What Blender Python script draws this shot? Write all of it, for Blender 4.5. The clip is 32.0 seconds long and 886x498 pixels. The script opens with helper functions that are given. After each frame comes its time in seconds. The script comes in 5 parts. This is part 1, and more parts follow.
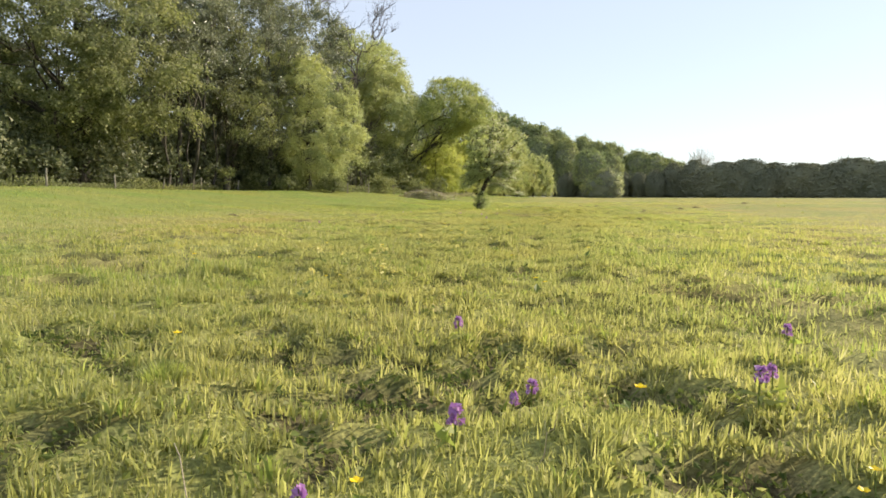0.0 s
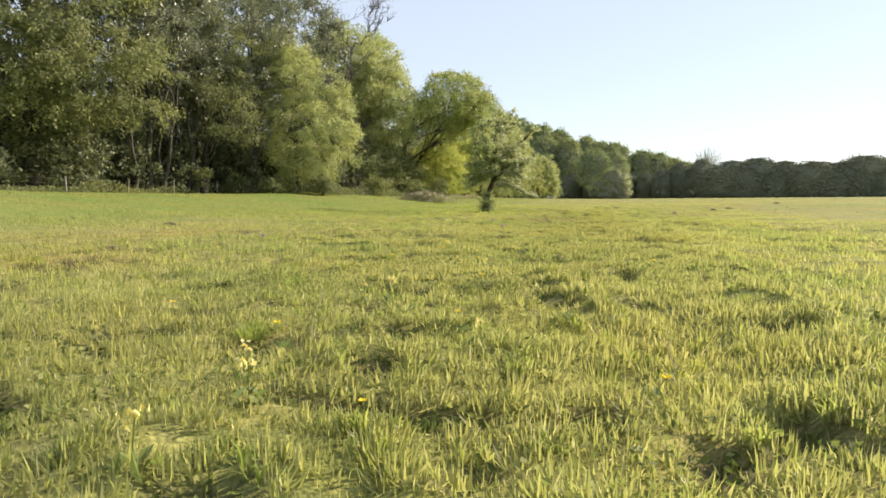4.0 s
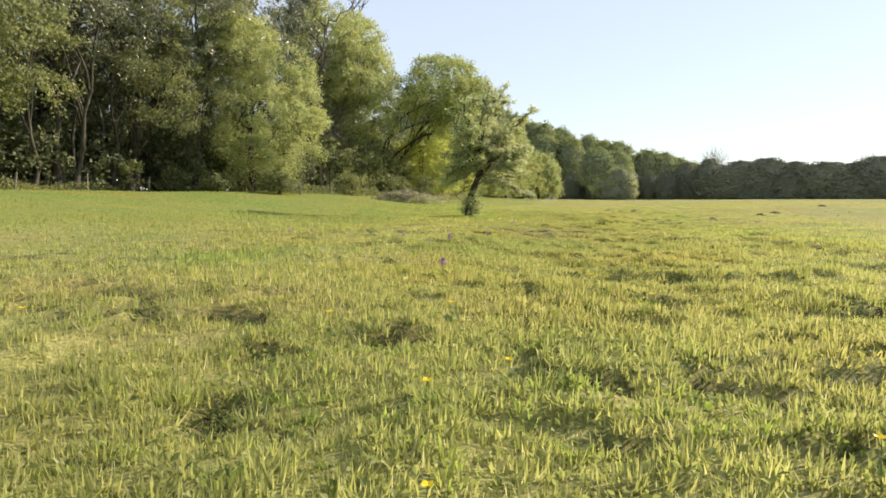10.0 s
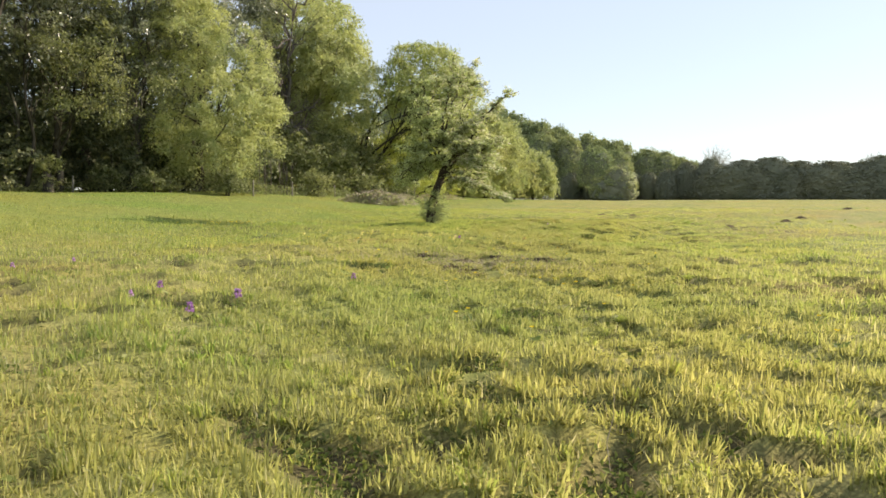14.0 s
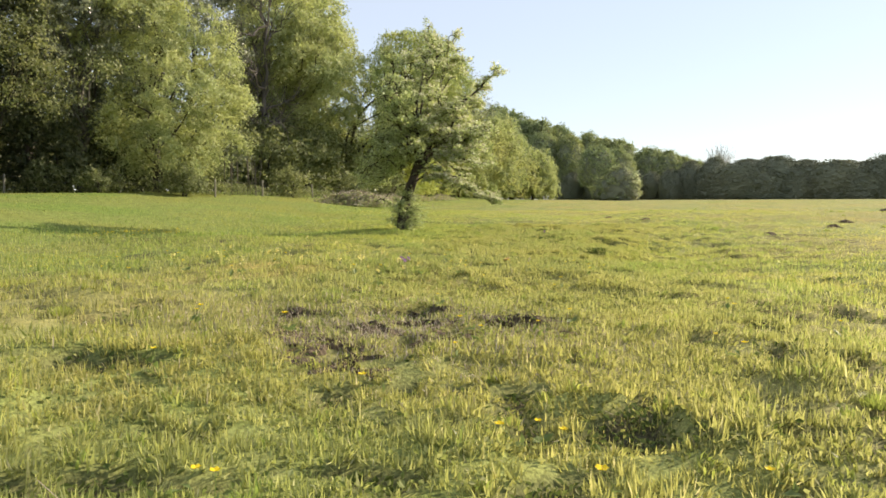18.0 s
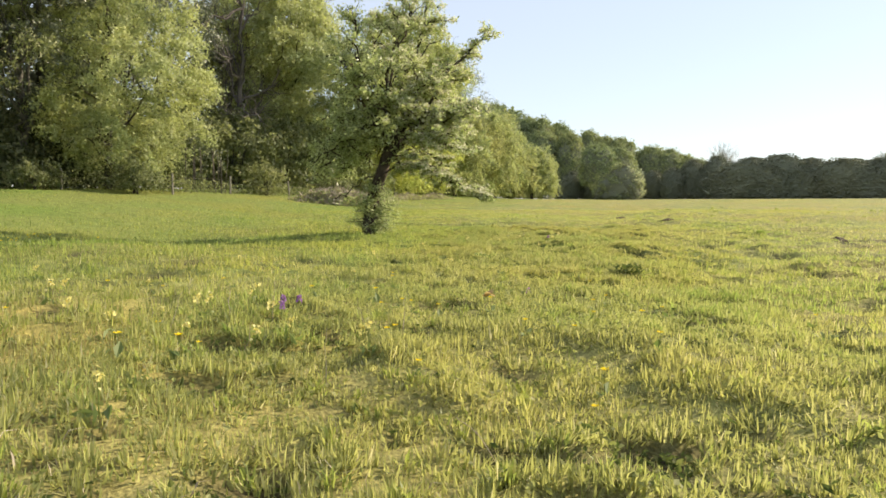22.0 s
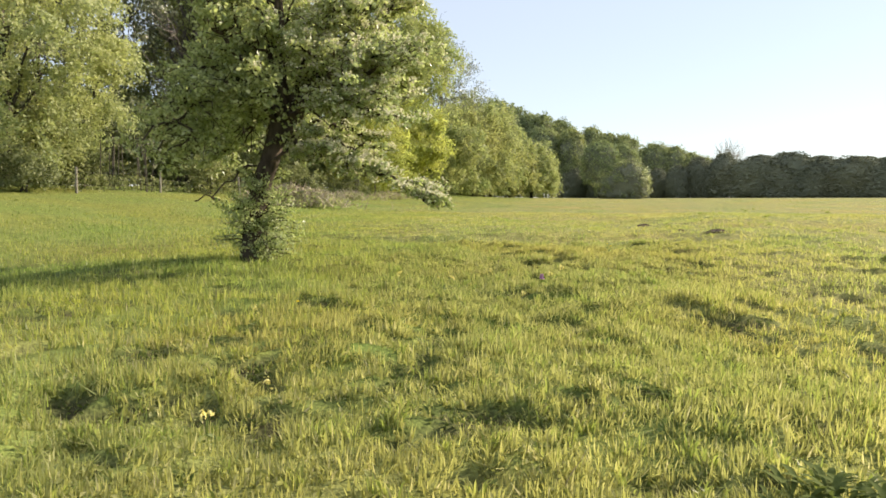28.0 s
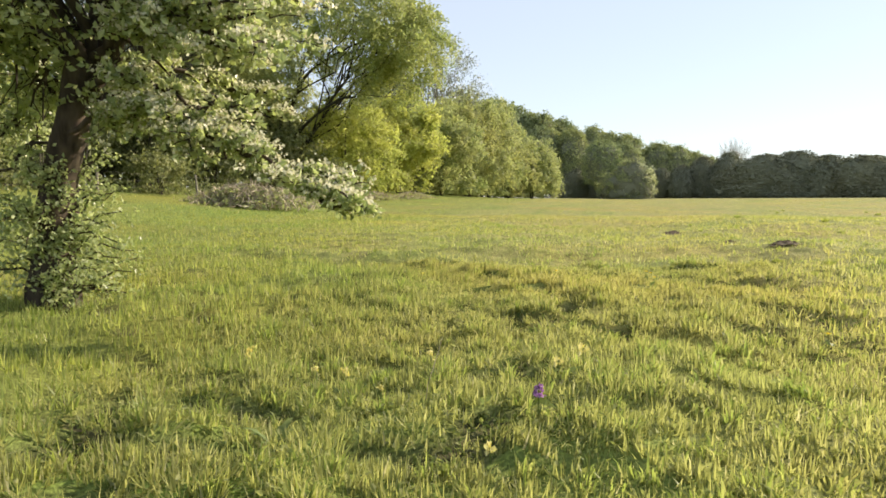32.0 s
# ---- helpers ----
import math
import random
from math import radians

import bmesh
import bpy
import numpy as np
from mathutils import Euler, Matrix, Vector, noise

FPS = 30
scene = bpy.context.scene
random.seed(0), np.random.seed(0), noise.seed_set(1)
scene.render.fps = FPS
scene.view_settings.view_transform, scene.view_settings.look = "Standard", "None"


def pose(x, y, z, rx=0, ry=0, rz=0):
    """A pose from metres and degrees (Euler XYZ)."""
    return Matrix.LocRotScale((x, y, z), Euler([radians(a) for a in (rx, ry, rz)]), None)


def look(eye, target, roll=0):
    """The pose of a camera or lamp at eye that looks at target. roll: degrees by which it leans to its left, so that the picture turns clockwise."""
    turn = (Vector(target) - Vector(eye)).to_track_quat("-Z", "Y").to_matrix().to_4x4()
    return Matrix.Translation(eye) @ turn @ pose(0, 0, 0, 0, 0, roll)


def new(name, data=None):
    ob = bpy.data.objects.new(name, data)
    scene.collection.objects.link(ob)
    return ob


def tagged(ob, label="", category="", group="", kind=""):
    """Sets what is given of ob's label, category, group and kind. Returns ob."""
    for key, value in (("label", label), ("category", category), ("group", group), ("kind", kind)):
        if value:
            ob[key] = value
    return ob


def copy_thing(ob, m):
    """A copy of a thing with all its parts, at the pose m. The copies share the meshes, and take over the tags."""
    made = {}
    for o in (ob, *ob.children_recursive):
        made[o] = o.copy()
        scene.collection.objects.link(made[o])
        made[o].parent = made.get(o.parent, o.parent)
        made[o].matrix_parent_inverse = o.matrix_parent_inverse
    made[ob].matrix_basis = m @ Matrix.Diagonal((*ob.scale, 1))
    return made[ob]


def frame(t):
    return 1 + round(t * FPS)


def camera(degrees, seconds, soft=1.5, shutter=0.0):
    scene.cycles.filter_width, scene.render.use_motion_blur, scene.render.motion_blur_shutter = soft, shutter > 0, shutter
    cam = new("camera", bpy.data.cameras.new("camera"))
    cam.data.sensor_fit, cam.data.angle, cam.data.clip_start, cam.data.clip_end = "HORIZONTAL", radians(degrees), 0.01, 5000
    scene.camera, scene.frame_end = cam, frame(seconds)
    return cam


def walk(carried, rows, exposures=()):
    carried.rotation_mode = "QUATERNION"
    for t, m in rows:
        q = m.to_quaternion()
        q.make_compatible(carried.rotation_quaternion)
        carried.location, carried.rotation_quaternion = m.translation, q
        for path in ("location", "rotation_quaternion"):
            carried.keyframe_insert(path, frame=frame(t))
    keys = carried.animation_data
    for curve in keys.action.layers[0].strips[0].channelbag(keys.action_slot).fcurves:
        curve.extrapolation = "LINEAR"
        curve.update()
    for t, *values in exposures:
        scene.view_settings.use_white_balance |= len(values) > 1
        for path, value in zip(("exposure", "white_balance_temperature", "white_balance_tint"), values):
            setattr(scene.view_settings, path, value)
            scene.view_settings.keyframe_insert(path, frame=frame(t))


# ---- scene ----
cam = camera(66.1, 32.0, 1.65)
PATH = [
    (0, (1.603, -0.273, 0.642), (1.201, 1.681, 0.495), 0.8),
    (0.5, (1.466, 0.362, 0.625), (1.063, 2.316, 0.48), 0.7),
    (1, (1.319, 1.032, 0.625), (0.915, 2.985, 0.478), 0.7),
    (1.5, (1.186, 1.651, 0.619), (0.78, 3.604, 0.472), 0.7),
    (2, (1.046, 2.299, 0.608), (0.64, 4.252, 0.462), 0.7),
    (2.5, (0.923, 2.912, 0.619), (0.518, 4.865, 0.473), 0.7),
    (3, (0.8, 3.564, 0.637), (0.394, 5.517, 0.493), 0.7),
    (3.5, (0.677, 4.212, 0.632), (0.27, 6.166, 0.492), 0.3),
    (5.5, (0.255, 7.01, 0.583), (-0.151, 8.964, 0.443), 0.6),
    (6, (0.197, 7.736, 0.618), (-0.208, 9.69, 0.479), 0.7),
    (6.5, (0.138, 8.438, 0.643), (-0.269, 10.392, 0.505), 0.5),
    (7, (0.105, 9.15, 0.67), (-0.302, 11.103, 0.531), 0.6),
    (7.5, (0.088, 9.86, 0.679), (-0.32, 11.813, 0.54), 0.5),
    (8, (0.089, 10.574, 0.68), (-0.318, 12.527, 0.541), 0.6),
    (8.5, (0.084, 11.286, 0.669), (-0.322, 13.239, 0.529), 0.7),
    (9, (0.089, 11.995, 0.663), (-0.319, 13.948, 0.524), 0.6),
    (9.5, (0.075, 12.702, 0.652), (-0.332, 14.656, 0.513), 0.7),
    (10, (0.082, 13.419, 0.658), (-0.326, 15.372, 0.519), 0.6),
    (10.5, (0.073, 14.126, 0.668), (-0.336, 16.08, 0.532), 0.4),
    (11, (0.103, 14.852, 0.69), (-0.304, 16.805, 0.551), 0.6),
    (11.5, (0.138, 15.589, 0.718), (-0.269, 17.542, 0.579), 0.6),
    (12, (0.206, 16.328, 0.747), (-0.204, 18.281, 0.61), 0.5),
    (12.5, (0.256, 17.047, 0.765), (-0.152, 19.0, 0.624), 0.9),
    (13, (0.337, 17.742, 0.776), (-0.073, 19.695, 0.638), 0.5),
    (13.5, (0.411, 18.414, 0.793), (0.005, 20.367, 0.65), 0.9),
    (14, (0.485, 19.064, 0.801), (0.078, 21.017, 0.662), 0.6),
    (14.5, (0.544, 19.678, 0.804), (0.136, 21.631, 0.667), 0.5),
    (16.5, (0.399, 21.948, 0.857), (-0.008, 23.901, 0.718), 0.6),
    (17, (0.385, 22.472, 0.869), (-0.022, 24.425, 0.73), 0.6),
    (17.5, (0.367, 22.971, 0.861), (-0.042, 24.924, 0.722), 0.5),
    (18, (0.351, 23.504, 0.862), (-0.059, 25.457, 0.723), 0.5),
    (18.5, (0.336, 24.017, 0.872), (-0.073, 25.97, 0.733), 0.4),
    (19, (0.296, 24.527, 0.883), (-0.114, 26.48, 0.743), 0.4),
    (19.5, (0.255, 25.008, 0.884), (-0.154, 26.961, 0.745), 0.4),
    (20, (0.209, 25.512, 0.886), (-0.2, 27.465, 0.747), 0.4),
    (20.5, (0.167, 25.998, 0.886), (-0.241, 27.951, 0.747), 0.4),
    (21, (0.132, 26.504, 0.867), (-0.277, 28.456, 0.726), 0.5),
    (21.5, (0.096, 27.039, 0.822), (-0.314, 28.992, 0.683), 0.5),
    (22, (0.021, 27.605, 0.798), (-0.387, 29.558, 0.658), 0.5),
    (22.5, (-0.022, 28.16, 0.787), (-0.431, 30.113, 0.648), 0.5),
    (23, (-0.039, 28.701, 0.781), (-0.448, 30.654, 0.639), 0.4),
    (23.5, (-0.05, 29.21, 0.788), (-0.461, 31.162, 0.647), 0.4),
    (24, (-0.063, 29.725, 0.792), (-0.473, 31.677, 0.651), 0.5),
    (24.5, (-0.083, 30.251, 0.796), (-0.493, 32.204, 0.655), 0.5),
    (25, (-0.136, 30.793, 0.801), (-0.545, 32.745, 0.661), 0.4),
    (25.5, (-0.171, 31.312, 0.794), (-0.581, 33.264, 0.653), 0.5),
    (27.5, (-0.224, 33.375, 0.889), (-0.634, 35.327, 0.745), 0.6),
    (28, (-0.245, 33.915, 0.9), (-0.656, 35.867, 0.755), 0.6),
    (28.5, (-0.283, 34.441, 0.905), (-0.693, 36.393, 0.76), 0.6),
    (29, (-0.301, 34.996, 0.911), (-0.713, 36.948, 0.767), 0.6),
    (29.5, (-0.326, 35.513, 0.918), (-0.737, 37.465, 0.774), 0.6),
    (30, (-0.347, 36.043, 0.915), (-0.76, 37.995, 0.772), 0.6),
    (30.5, (-0.38, 36.557, 0.912), (-0.794, 38.508, 0.77), 0.5),
    (31, (-0.419, 37.089, 0.915), (-0.832, 39.041, 0.771), 0.6),
    (31.5, (-0.465, 37.557, 0.915), (-0.877, 39.509, 0.77), 0.6),
    (32, (-0.494, 38.029, 0.906), (-0.908, 39.981, 0.763), 0.5),
]
walk(cam, [(t, look(eye, target, roll)) for t, eye, target, roll in PATH])

# ---- world and sun ----
SUN_AZ, SUN_EL = radians(53), radians(28)  # azimuth turned right from +y
world = bpy.data.worlds.new("world")
scene.world = world
world.use_nodes = True
wn = world.node_tree
sky = wn.nodes.new("ShaderNodeTexSky")
sky.sky_type, sky.sun_disc = "NISHITA", False
sky.sun_elevation, sky.sun_rotation = SUN_EL, SUN_AZ
sky.air_density, sky.dust_density, sky.ozone_density = 1.0, 0.25, 1.0
haze = wn.nodes.new("ShaderNodeMix")
haze.data_type = "RGBA"
haze.inputs[0].default_value = 0.6
haze.inputs[7].default_value = (5.25, 5.5, 6.2, 1)  # thin even haze over the whole sky
wn.links.new(sky.outputs[0], haze.inputs[6])
wn.links.new(haze.outputs[2], wn.nodes["Background"].inputs[0])
wn.nodes["Background"].inputs[1].default_value = 0.094
sun = new("sun", bpy.data.lights.new("sun", "SUN"))
sun.data.energy, sun.data.angle, sun.data.color = 5.0, radians(0.6), (1.0, 0.842, 0.67)
sun_dir = Vector((math.sin(SUN_AZ) * math.cos(SUN_EL), math.cos(SUN_AZ) * math.cos(SUN_EL), math.sin(SUN_EL)))
sun.matrix_world = look(sun_dir * 50, (0, 0, 0))
scene.view_settings.exposure = 0.9


# ---- materials ----
def node_material(name, rough=0.6, spec=0.3):
    m = bpy.data.materials.new(name)
    m.use_nodes = True
    b = m.node_tree.nodes["Principled BSDF"]
    b.inputs["Roughness"].default_value = rough
    b.inputs["Specular IOR Level"].default_value = spec
    return m, m.node_tree, b


def ramp(t, stops):
    r = t.nodes.new("ShaderNodeValToRGB")
    while len(r.color_ramp.elements) < len(stops):
        r.color_ramp.elements.new(0.5)
    for e, (p, c) in zip(r.color_ramp.elements, stops):
        e.position, e.color = p, (*c, 1)
    return r


def noise_node(t, scale, detail=4.0, stretch=None):
    n = t.nodes.new("ShaderNodeTexNoise")
    n.inputs["Scale"].default_value, n.inputs["Detail"].default_value = scale, detail
    g = t.nodes.new("ShaderNodeNewGeometry")
    src = g.outputs["Position"]
    if stretch:
        mp = t.nodes.new("ShaderNodeMapping")
        mp.inputs["Scale"].default_value = stretch
        t.links.new(src, mp.inputs["Vector"])
        src = mp.outputs[0]
    t.links.new(src, n.inputs["Vector"])
    return n


def mixed(t, kind, fac, a, b):
    x = t.nodes.new("ShaderNodeMix")
    x.data_type, x.blend_type = "RGBA", kind
    for sock, v in ((x.inputs[0], fac), (x.inputs[6], a), (x.inputs[7], b)):
        if hasattr(v, "is_linked"):
            t.links.new(v, sock)
        elif isinstance(v, tuple):
            sock.default_value = (*v, 1)
        else:
            sock.default_value = v
    return x.outputs[2]


def leafy(name, stops, patch=None, trans=0.45, glow=(1.08, 1.12, 0.8), rough=0.55, spec=0.25, patch_scale=0.35):
    """Leaves or blades: a colour by piece, a slower drift over the ground, and light passing through."""
    m, t, b = node_material(name, rough, spec)
    g = t.nodes.new("ShaderNodeNewGeometry")
    r = ramp(t, stops)
    t.links.new(g.outputs["Random Per Island"], r.inputs[0])
    col = r.outputs[0]
    if patch:
        n = noise_node(t, patch_scale, 5.0)
        p = ramp(t, [(0.32, patch[0]), (0.5, (1, 1, 1)), (0.68, patch[1])])
        t.links.new(n.outputs["Fac"], p.inputs[0])
        col = mixed(t, "MULTIPLY", 1.0, col, p.outputs[0])
    t.links.new(col, b.inputs["Base Color"])
    tr = t.nodes.new("ShaderNodeBsdfTranslucent")
    t.links.new(mixed(t, "MULTIPLY", 1.0, col, glow), tr.inputs["Color"])
    s = t.nodes.new("ShaderNodeMixShader")
    s.inputs[0].default_value = trans
    t.links.new(b.outputs[0], s.inputs[1])
    t.links.new(tr.outputs[0], s.inputs[2])
    t.links.new(s.outputs[0], t.nodes["Material Output"].inputs[0])
    return m


def barky(name, dark, light, scale=6.0, bump=0.6):
    m, t, b = node_material(name, 0.9, 0.15)
    n = noise_node(t, scale, 8.0, (1, 1, 0.25))
    big = noise_node(t, scale * 0.15, 3.0)
    r = ramp(t, [(0.3, dark), (0.7, light)])
    t.links.new(n.outputs["Fac"], r.inputs[0])
    q = ramp(t, [(0.35, (0.7, 0.75, 0.65)), (0.65, (1, 1, 1))])
    t.links.new(big.outputs["Fac"], q.inputs[0])
    t.links.new(mixed(t, "MULTIPLY", 1.0, r.outputs[0], q.outputs[0]), b.inputs["Base Color"])
    bp = t.nodes.new("ShaderNodeBump")
    bp.inputs["Strength"].default_value, bp.inputs["Distance"].default_value = bump, 0.03
    t.links.new(n.outputs["Fac"], bp.inputs["Height"])
    t.links.new(bp.outputs[0], b.inputs["Normal"])
    return m


def plain(name, col, rough=0.6, spec=0.3, vary=0.25, scale=20.0):
    m, t, b = node_material(name, rough, spec)
    n = noise_node(t, scale, 4.0)
    r = ramp(t, [(0.3, tuple(c * (1 - vary) for c in col)), (0.7, tuple(min(1, c * (1 + vary)) for c in col))])
    t.links.new(n.outputs["Fac"], r.inputs[0])
    t.links.new(r.outputs[0], b.inputs["Base Color"])
    return m


def turf():
    m, t, b = node_material("turf", 0.95, 0.1)
    fine, mid, big = noise_node(t, 60.0, 6.0), noise_node(t, 4.5, 6.0), noise_node(t, 0.22, 5.0)
    a = ramp(t, [(0.3, (0.135, 0.128, 0.05)), (0.5, (0.24, 0.23, 0.086)), (0.7, (0.36, 0.345, 0.13))])
    t.links.new(fine.outputs["Fac"], a.inputs[0])
    c = ramp(t, [(0.34, (0.7, 0.74, 0.66)), (0.52, (1, 1, 1)), (0.72, (1.12, 1.08, 0.95))])
    t.links.new(mid.outputs["Fac"], c.inputs[0])
    d = ramp(t, [(0.35, (0.85, 1.0, 0.8)), (0.5, (1, 1, 1)), (0.66, (1.16, 1.02, 0.85))])
    t.links.new(big.outputs["Fac"], d.inputs[0])
    col = mixed(t, "MULTIPLY", 1.0, mixed(t, "MULTIPLY", 1.0, a.outputs[0], c.outputs[0]), d.outputs[0])
    # dark brown in the hollows: soil, with shade between the tufts painted in
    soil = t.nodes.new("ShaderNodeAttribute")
    soil.attribute_name = "soil_shade"
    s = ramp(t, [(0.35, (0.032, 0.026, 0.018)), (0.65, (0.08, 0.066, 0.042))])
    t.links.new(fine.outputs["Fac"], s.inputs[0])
    fresh = t.nodes.new("ShaderNodeAttribute")
    fresh.attribute_name = "lush_sward"
    col = mixed(t, "MULTIPLY", fresh.outputs["Fac"], col, (0.70, 0.86, 0.62))
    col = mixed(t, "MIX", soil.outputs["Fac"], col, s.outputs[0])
    t.links.new(col, b.inputs["Base Color"])
    bp = t.nodes.new("ShaderNodeBump")
    bp.inputs["Strength"].default_value, bp.inputs["Distance"].default_value = 0.35, 0.03
    t.links.new(fine.outputs["Fac"], bp.inputs["Height"])
    bp2 = t.nodes.new("ShaderNodeBump")
    bp2.inputs["Strength"].default_value, bp2.inputs["Distance"].default_value = 0.4, 0.12
    t.links.new(mid.outputs["Fac"], bp2.inputs["Height"])
    t.links.new(bp.outputs[0], bp2.inputs["Normal"])
    t.links.new(bp2.outputs[0], b.inputs["Normal"])
    return m


M_TURF = turf()
M_GRASS = leafy("grass_blades", [(0.0, (0.23, 0.245, 0.097)), (0.3, (0.325, 0.34, 0.131)), (0.7, (0.4, 0.41, 0.161)), (0.95, (0.462, 0.453, 0.222)), (1.0, (0.56, 0.53, 0.365))],
                patch=((0.88, 0.95, 0.9), (1.1, 1.03, 0.97)), trans=0.67, glow=(1.09, 1.08, 0.78), rough=0.5, spec=0.2)
M_LUSH = leafy("lush_grass_blades", [(0.0, (0.202, 0.243, 0.078)), (0.6, (0.33, 0.367, 0.112)), (1.0, (0.47, 0.475, 0.179))],
               patch=((0.8, 0.95, 0.85), (1.1, 1.05, 0.9)), trans=0.62, glow=(1.04, 1.1, 0.7), rough=0.42, spec=0.3)
M_OAK = leafy("dark_green_leaves", [(0.0, (0.14, 0.16, 0.07)), (0.6, (0.215, 0.236, 0.105)), (1.0, (0.38, 0.385, 0.205))], patch=((0.75, 0.8, 0.8), (1.15, 1.12, 1.0)), trans=0.5)
M_ALDER = leafy("grey_green_leaves", [(0.0, (0.115, 0.13, 0.085)), (0.6, (0.168, 0.186, 0.12)), (1.0, (0.34, 0.355, 0.245))], patch=((0.72, 0.78, 0.8), (1.15, 1.12, 1.02)), trans=0.42, rough=0.36, spec=0.6)
M_WILLOW = leafy("pale_willow_leaves", [(0.0, (0.33, 0.36, 0.17)), (0.6, (0.40, 0.43, 0.20)), (1.0, (0.50, 0.52, 0.28))], patch=((0.8, 0.86, 0.88), (1.13, 1.09, 0.95)), trans=0.47)
M_GOLD = leafy("golden_willow_leaves", [(0.0, (0.36, 0.385, 0.115)), (0.6, (0.46, 0.48, 0.15)), (1.0, (0.53, 0.54, 0.21))], patch=((0.85, 0.92, 0.9), (1.1, 1.05, 0.9)), trans=0.6)
M_DOME = leafy("willow_dome_leaves", [(0.0, (0.27, 0.31, 0.13)), (0.6, (0.345, 0.38, 0.155)), (1.0, (0.44, 0.46, 0.22))], patch=((0.82, 0.9, 0.9), (1.12, 1.06, 0.9)), trans=0.58)
M_BUSH = leafy("olive_bush_leaves", [(0.0, (0.305, 0.33, 0.15)), (0.6, (0.365, 0.39, 0.18)), (1.0, (0.46, 0.47, 0.24))], patch=((0.82, 0.9, 0.88), (1.1, 1.03, 0.92)), trans=0.55, patch_scale=0.2)
# far leaves, greyed and lightened so the colour stands in for haze
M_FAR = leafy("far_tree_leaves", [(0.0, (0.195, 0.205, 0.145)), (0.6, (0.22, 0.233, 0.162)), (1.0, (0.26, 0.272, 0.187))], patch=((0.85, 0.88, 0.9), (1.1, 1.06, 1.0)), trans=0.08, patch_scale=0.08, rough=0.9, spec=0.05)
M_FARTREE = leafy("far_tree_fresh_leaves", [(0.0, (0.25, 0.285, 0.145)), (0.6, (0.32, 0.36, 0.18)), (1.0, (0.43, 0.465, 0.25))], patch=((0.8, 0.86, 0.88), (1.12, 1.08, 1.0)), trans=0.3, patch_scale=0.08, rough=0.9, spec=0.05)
# understorey leaves, with the shade under the wood put into their colour
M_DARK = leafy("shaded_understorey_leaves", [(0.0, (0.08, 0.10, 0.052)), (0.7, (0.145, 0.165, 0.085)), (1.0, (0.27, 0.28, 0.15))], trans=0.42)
M_HAW = leafy("hawthorn_leaves", [(0.0, (0.259, 0.307, 0.14)), (0.55, (0.396, 0.443, 0.194)), (1.0, (0.616, 0.644, 0.4))], patch=((0.85, 0.9, 0.85), (1.1, 1.05, 0.95)), trans=0.55, rough=0.34, spec=0.6)
M_MAYBUSH = leafy("blossoming_bush_leaves", [(0.0, (0.297, 0.324, 0.203)), (0.7, (0.459, 0.486, 0.324)), (1.0, (0.81, 0.81, 0.675))], patch=((0.8, 0.88, 0.85), (1.2, 1.15, 1.1)), trans=0.45)
M_BLOSSOM = leafy("hawthorn_blossom", [(0.0, (0.58, 0.56, 0.38)), (0.5, (0.68, 0.66, 0.48)), (1.0, (0.8, 0.78, 0.62))], trans=0.45, glow=(1, 1, 0.9))
M_DEAD = leafy("dead_bramble_stems", [(0.0, (0.24, 0.2, 0.14)), (0.6, (0.39, 0.335, 0.24)), (1.0, (0.54, 0.475, 0.36))], trans=0.15, glow=(1, 1, 1), rough=0.8)
M_BARK = barky("dark_bark", (0.035, 0.031, 0.025), (0.115, 0.102, 0.082))
M_HAWBARK = barky("hawthorn_bark", (0.028, 0.022, 0.018), (0.115, 0.09, 0.068), 14.0)
M_PALEBARK = barky("pale_grey_bark", (0.07, 0.062, 0.052), (0.22, 0.205, 0.18), 5.0)
M_TWIG = barky("grey_twigs", (0.10, 0.085, 0.08), (0.22, 0.19, 0.175), 4.0, 0.2)
M_PALETWIG = barky("pale_far_twigs", (0.36, 0.33, 0.28), (0.55, 0.51, 0.44), 1.0, 0.1)
M_POST = barky("weathered_post_wood", (0.16, 0.14, 0.11), (0.36, 0.33, 0.28), 18.0, 0.4)
M_WIRE = plain("dull_wire", (0.13, 0.12, 0.11), 0.7, 0.3)
M_SOIL = barky("bare_brown_soil", (0.05, 0.037, 0.025), (0.20, 0.15, 0.10), 30.0, 1.0)
M_YELLOW = leafy("buttercup_petals", [(0.0, (0.75, 0.55, 0.01)), (1.0, (0.85, 0.68, 0.02))], trans=0.3, glow=(1, 1, 0.6), rough=0.25, spec=0.5)
M_PALEYEL = leafy("cowslip_petals", [(0.0, (0.72, 0.64, 0.2)), (1.0, (0.80, 0.74, 0.34))], trans=0.3, glow=(1, 1, 0.7))
M_PURPLE = leafy("orchid_petals", [(0.0, (0.28, 0.14, 0.33)), (0.6, (0.44, 0.24, 0.5)), (1.0, (0.6, 0.42, 0.61))], trans=0.3, glow=(1.1, 0.9, 1.1))
M_STEM = leafy("flower_stems", [(0.0, (0.10, 0.16, 0.03)), (1.0, (0.20, 0.24, 0.06))], trans=0.2)
M_HERB = leafy("meadow_herb_leaves", [(0.0, (0.16, 0.18, 0.06)), (0.6, (0.28, 0.295, 0.1)), (1.0, (0.40, 0.40, 0.18))], patch=((0.85, 0.95, 0.9), (1.1, 1.0, 0.95)), trans=0.5, rough=0.6, spec=0.2)
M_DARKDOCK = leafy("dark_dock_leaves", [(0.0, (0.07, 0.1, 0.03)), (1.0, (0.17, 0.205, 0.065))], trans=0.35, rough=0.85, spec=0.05)
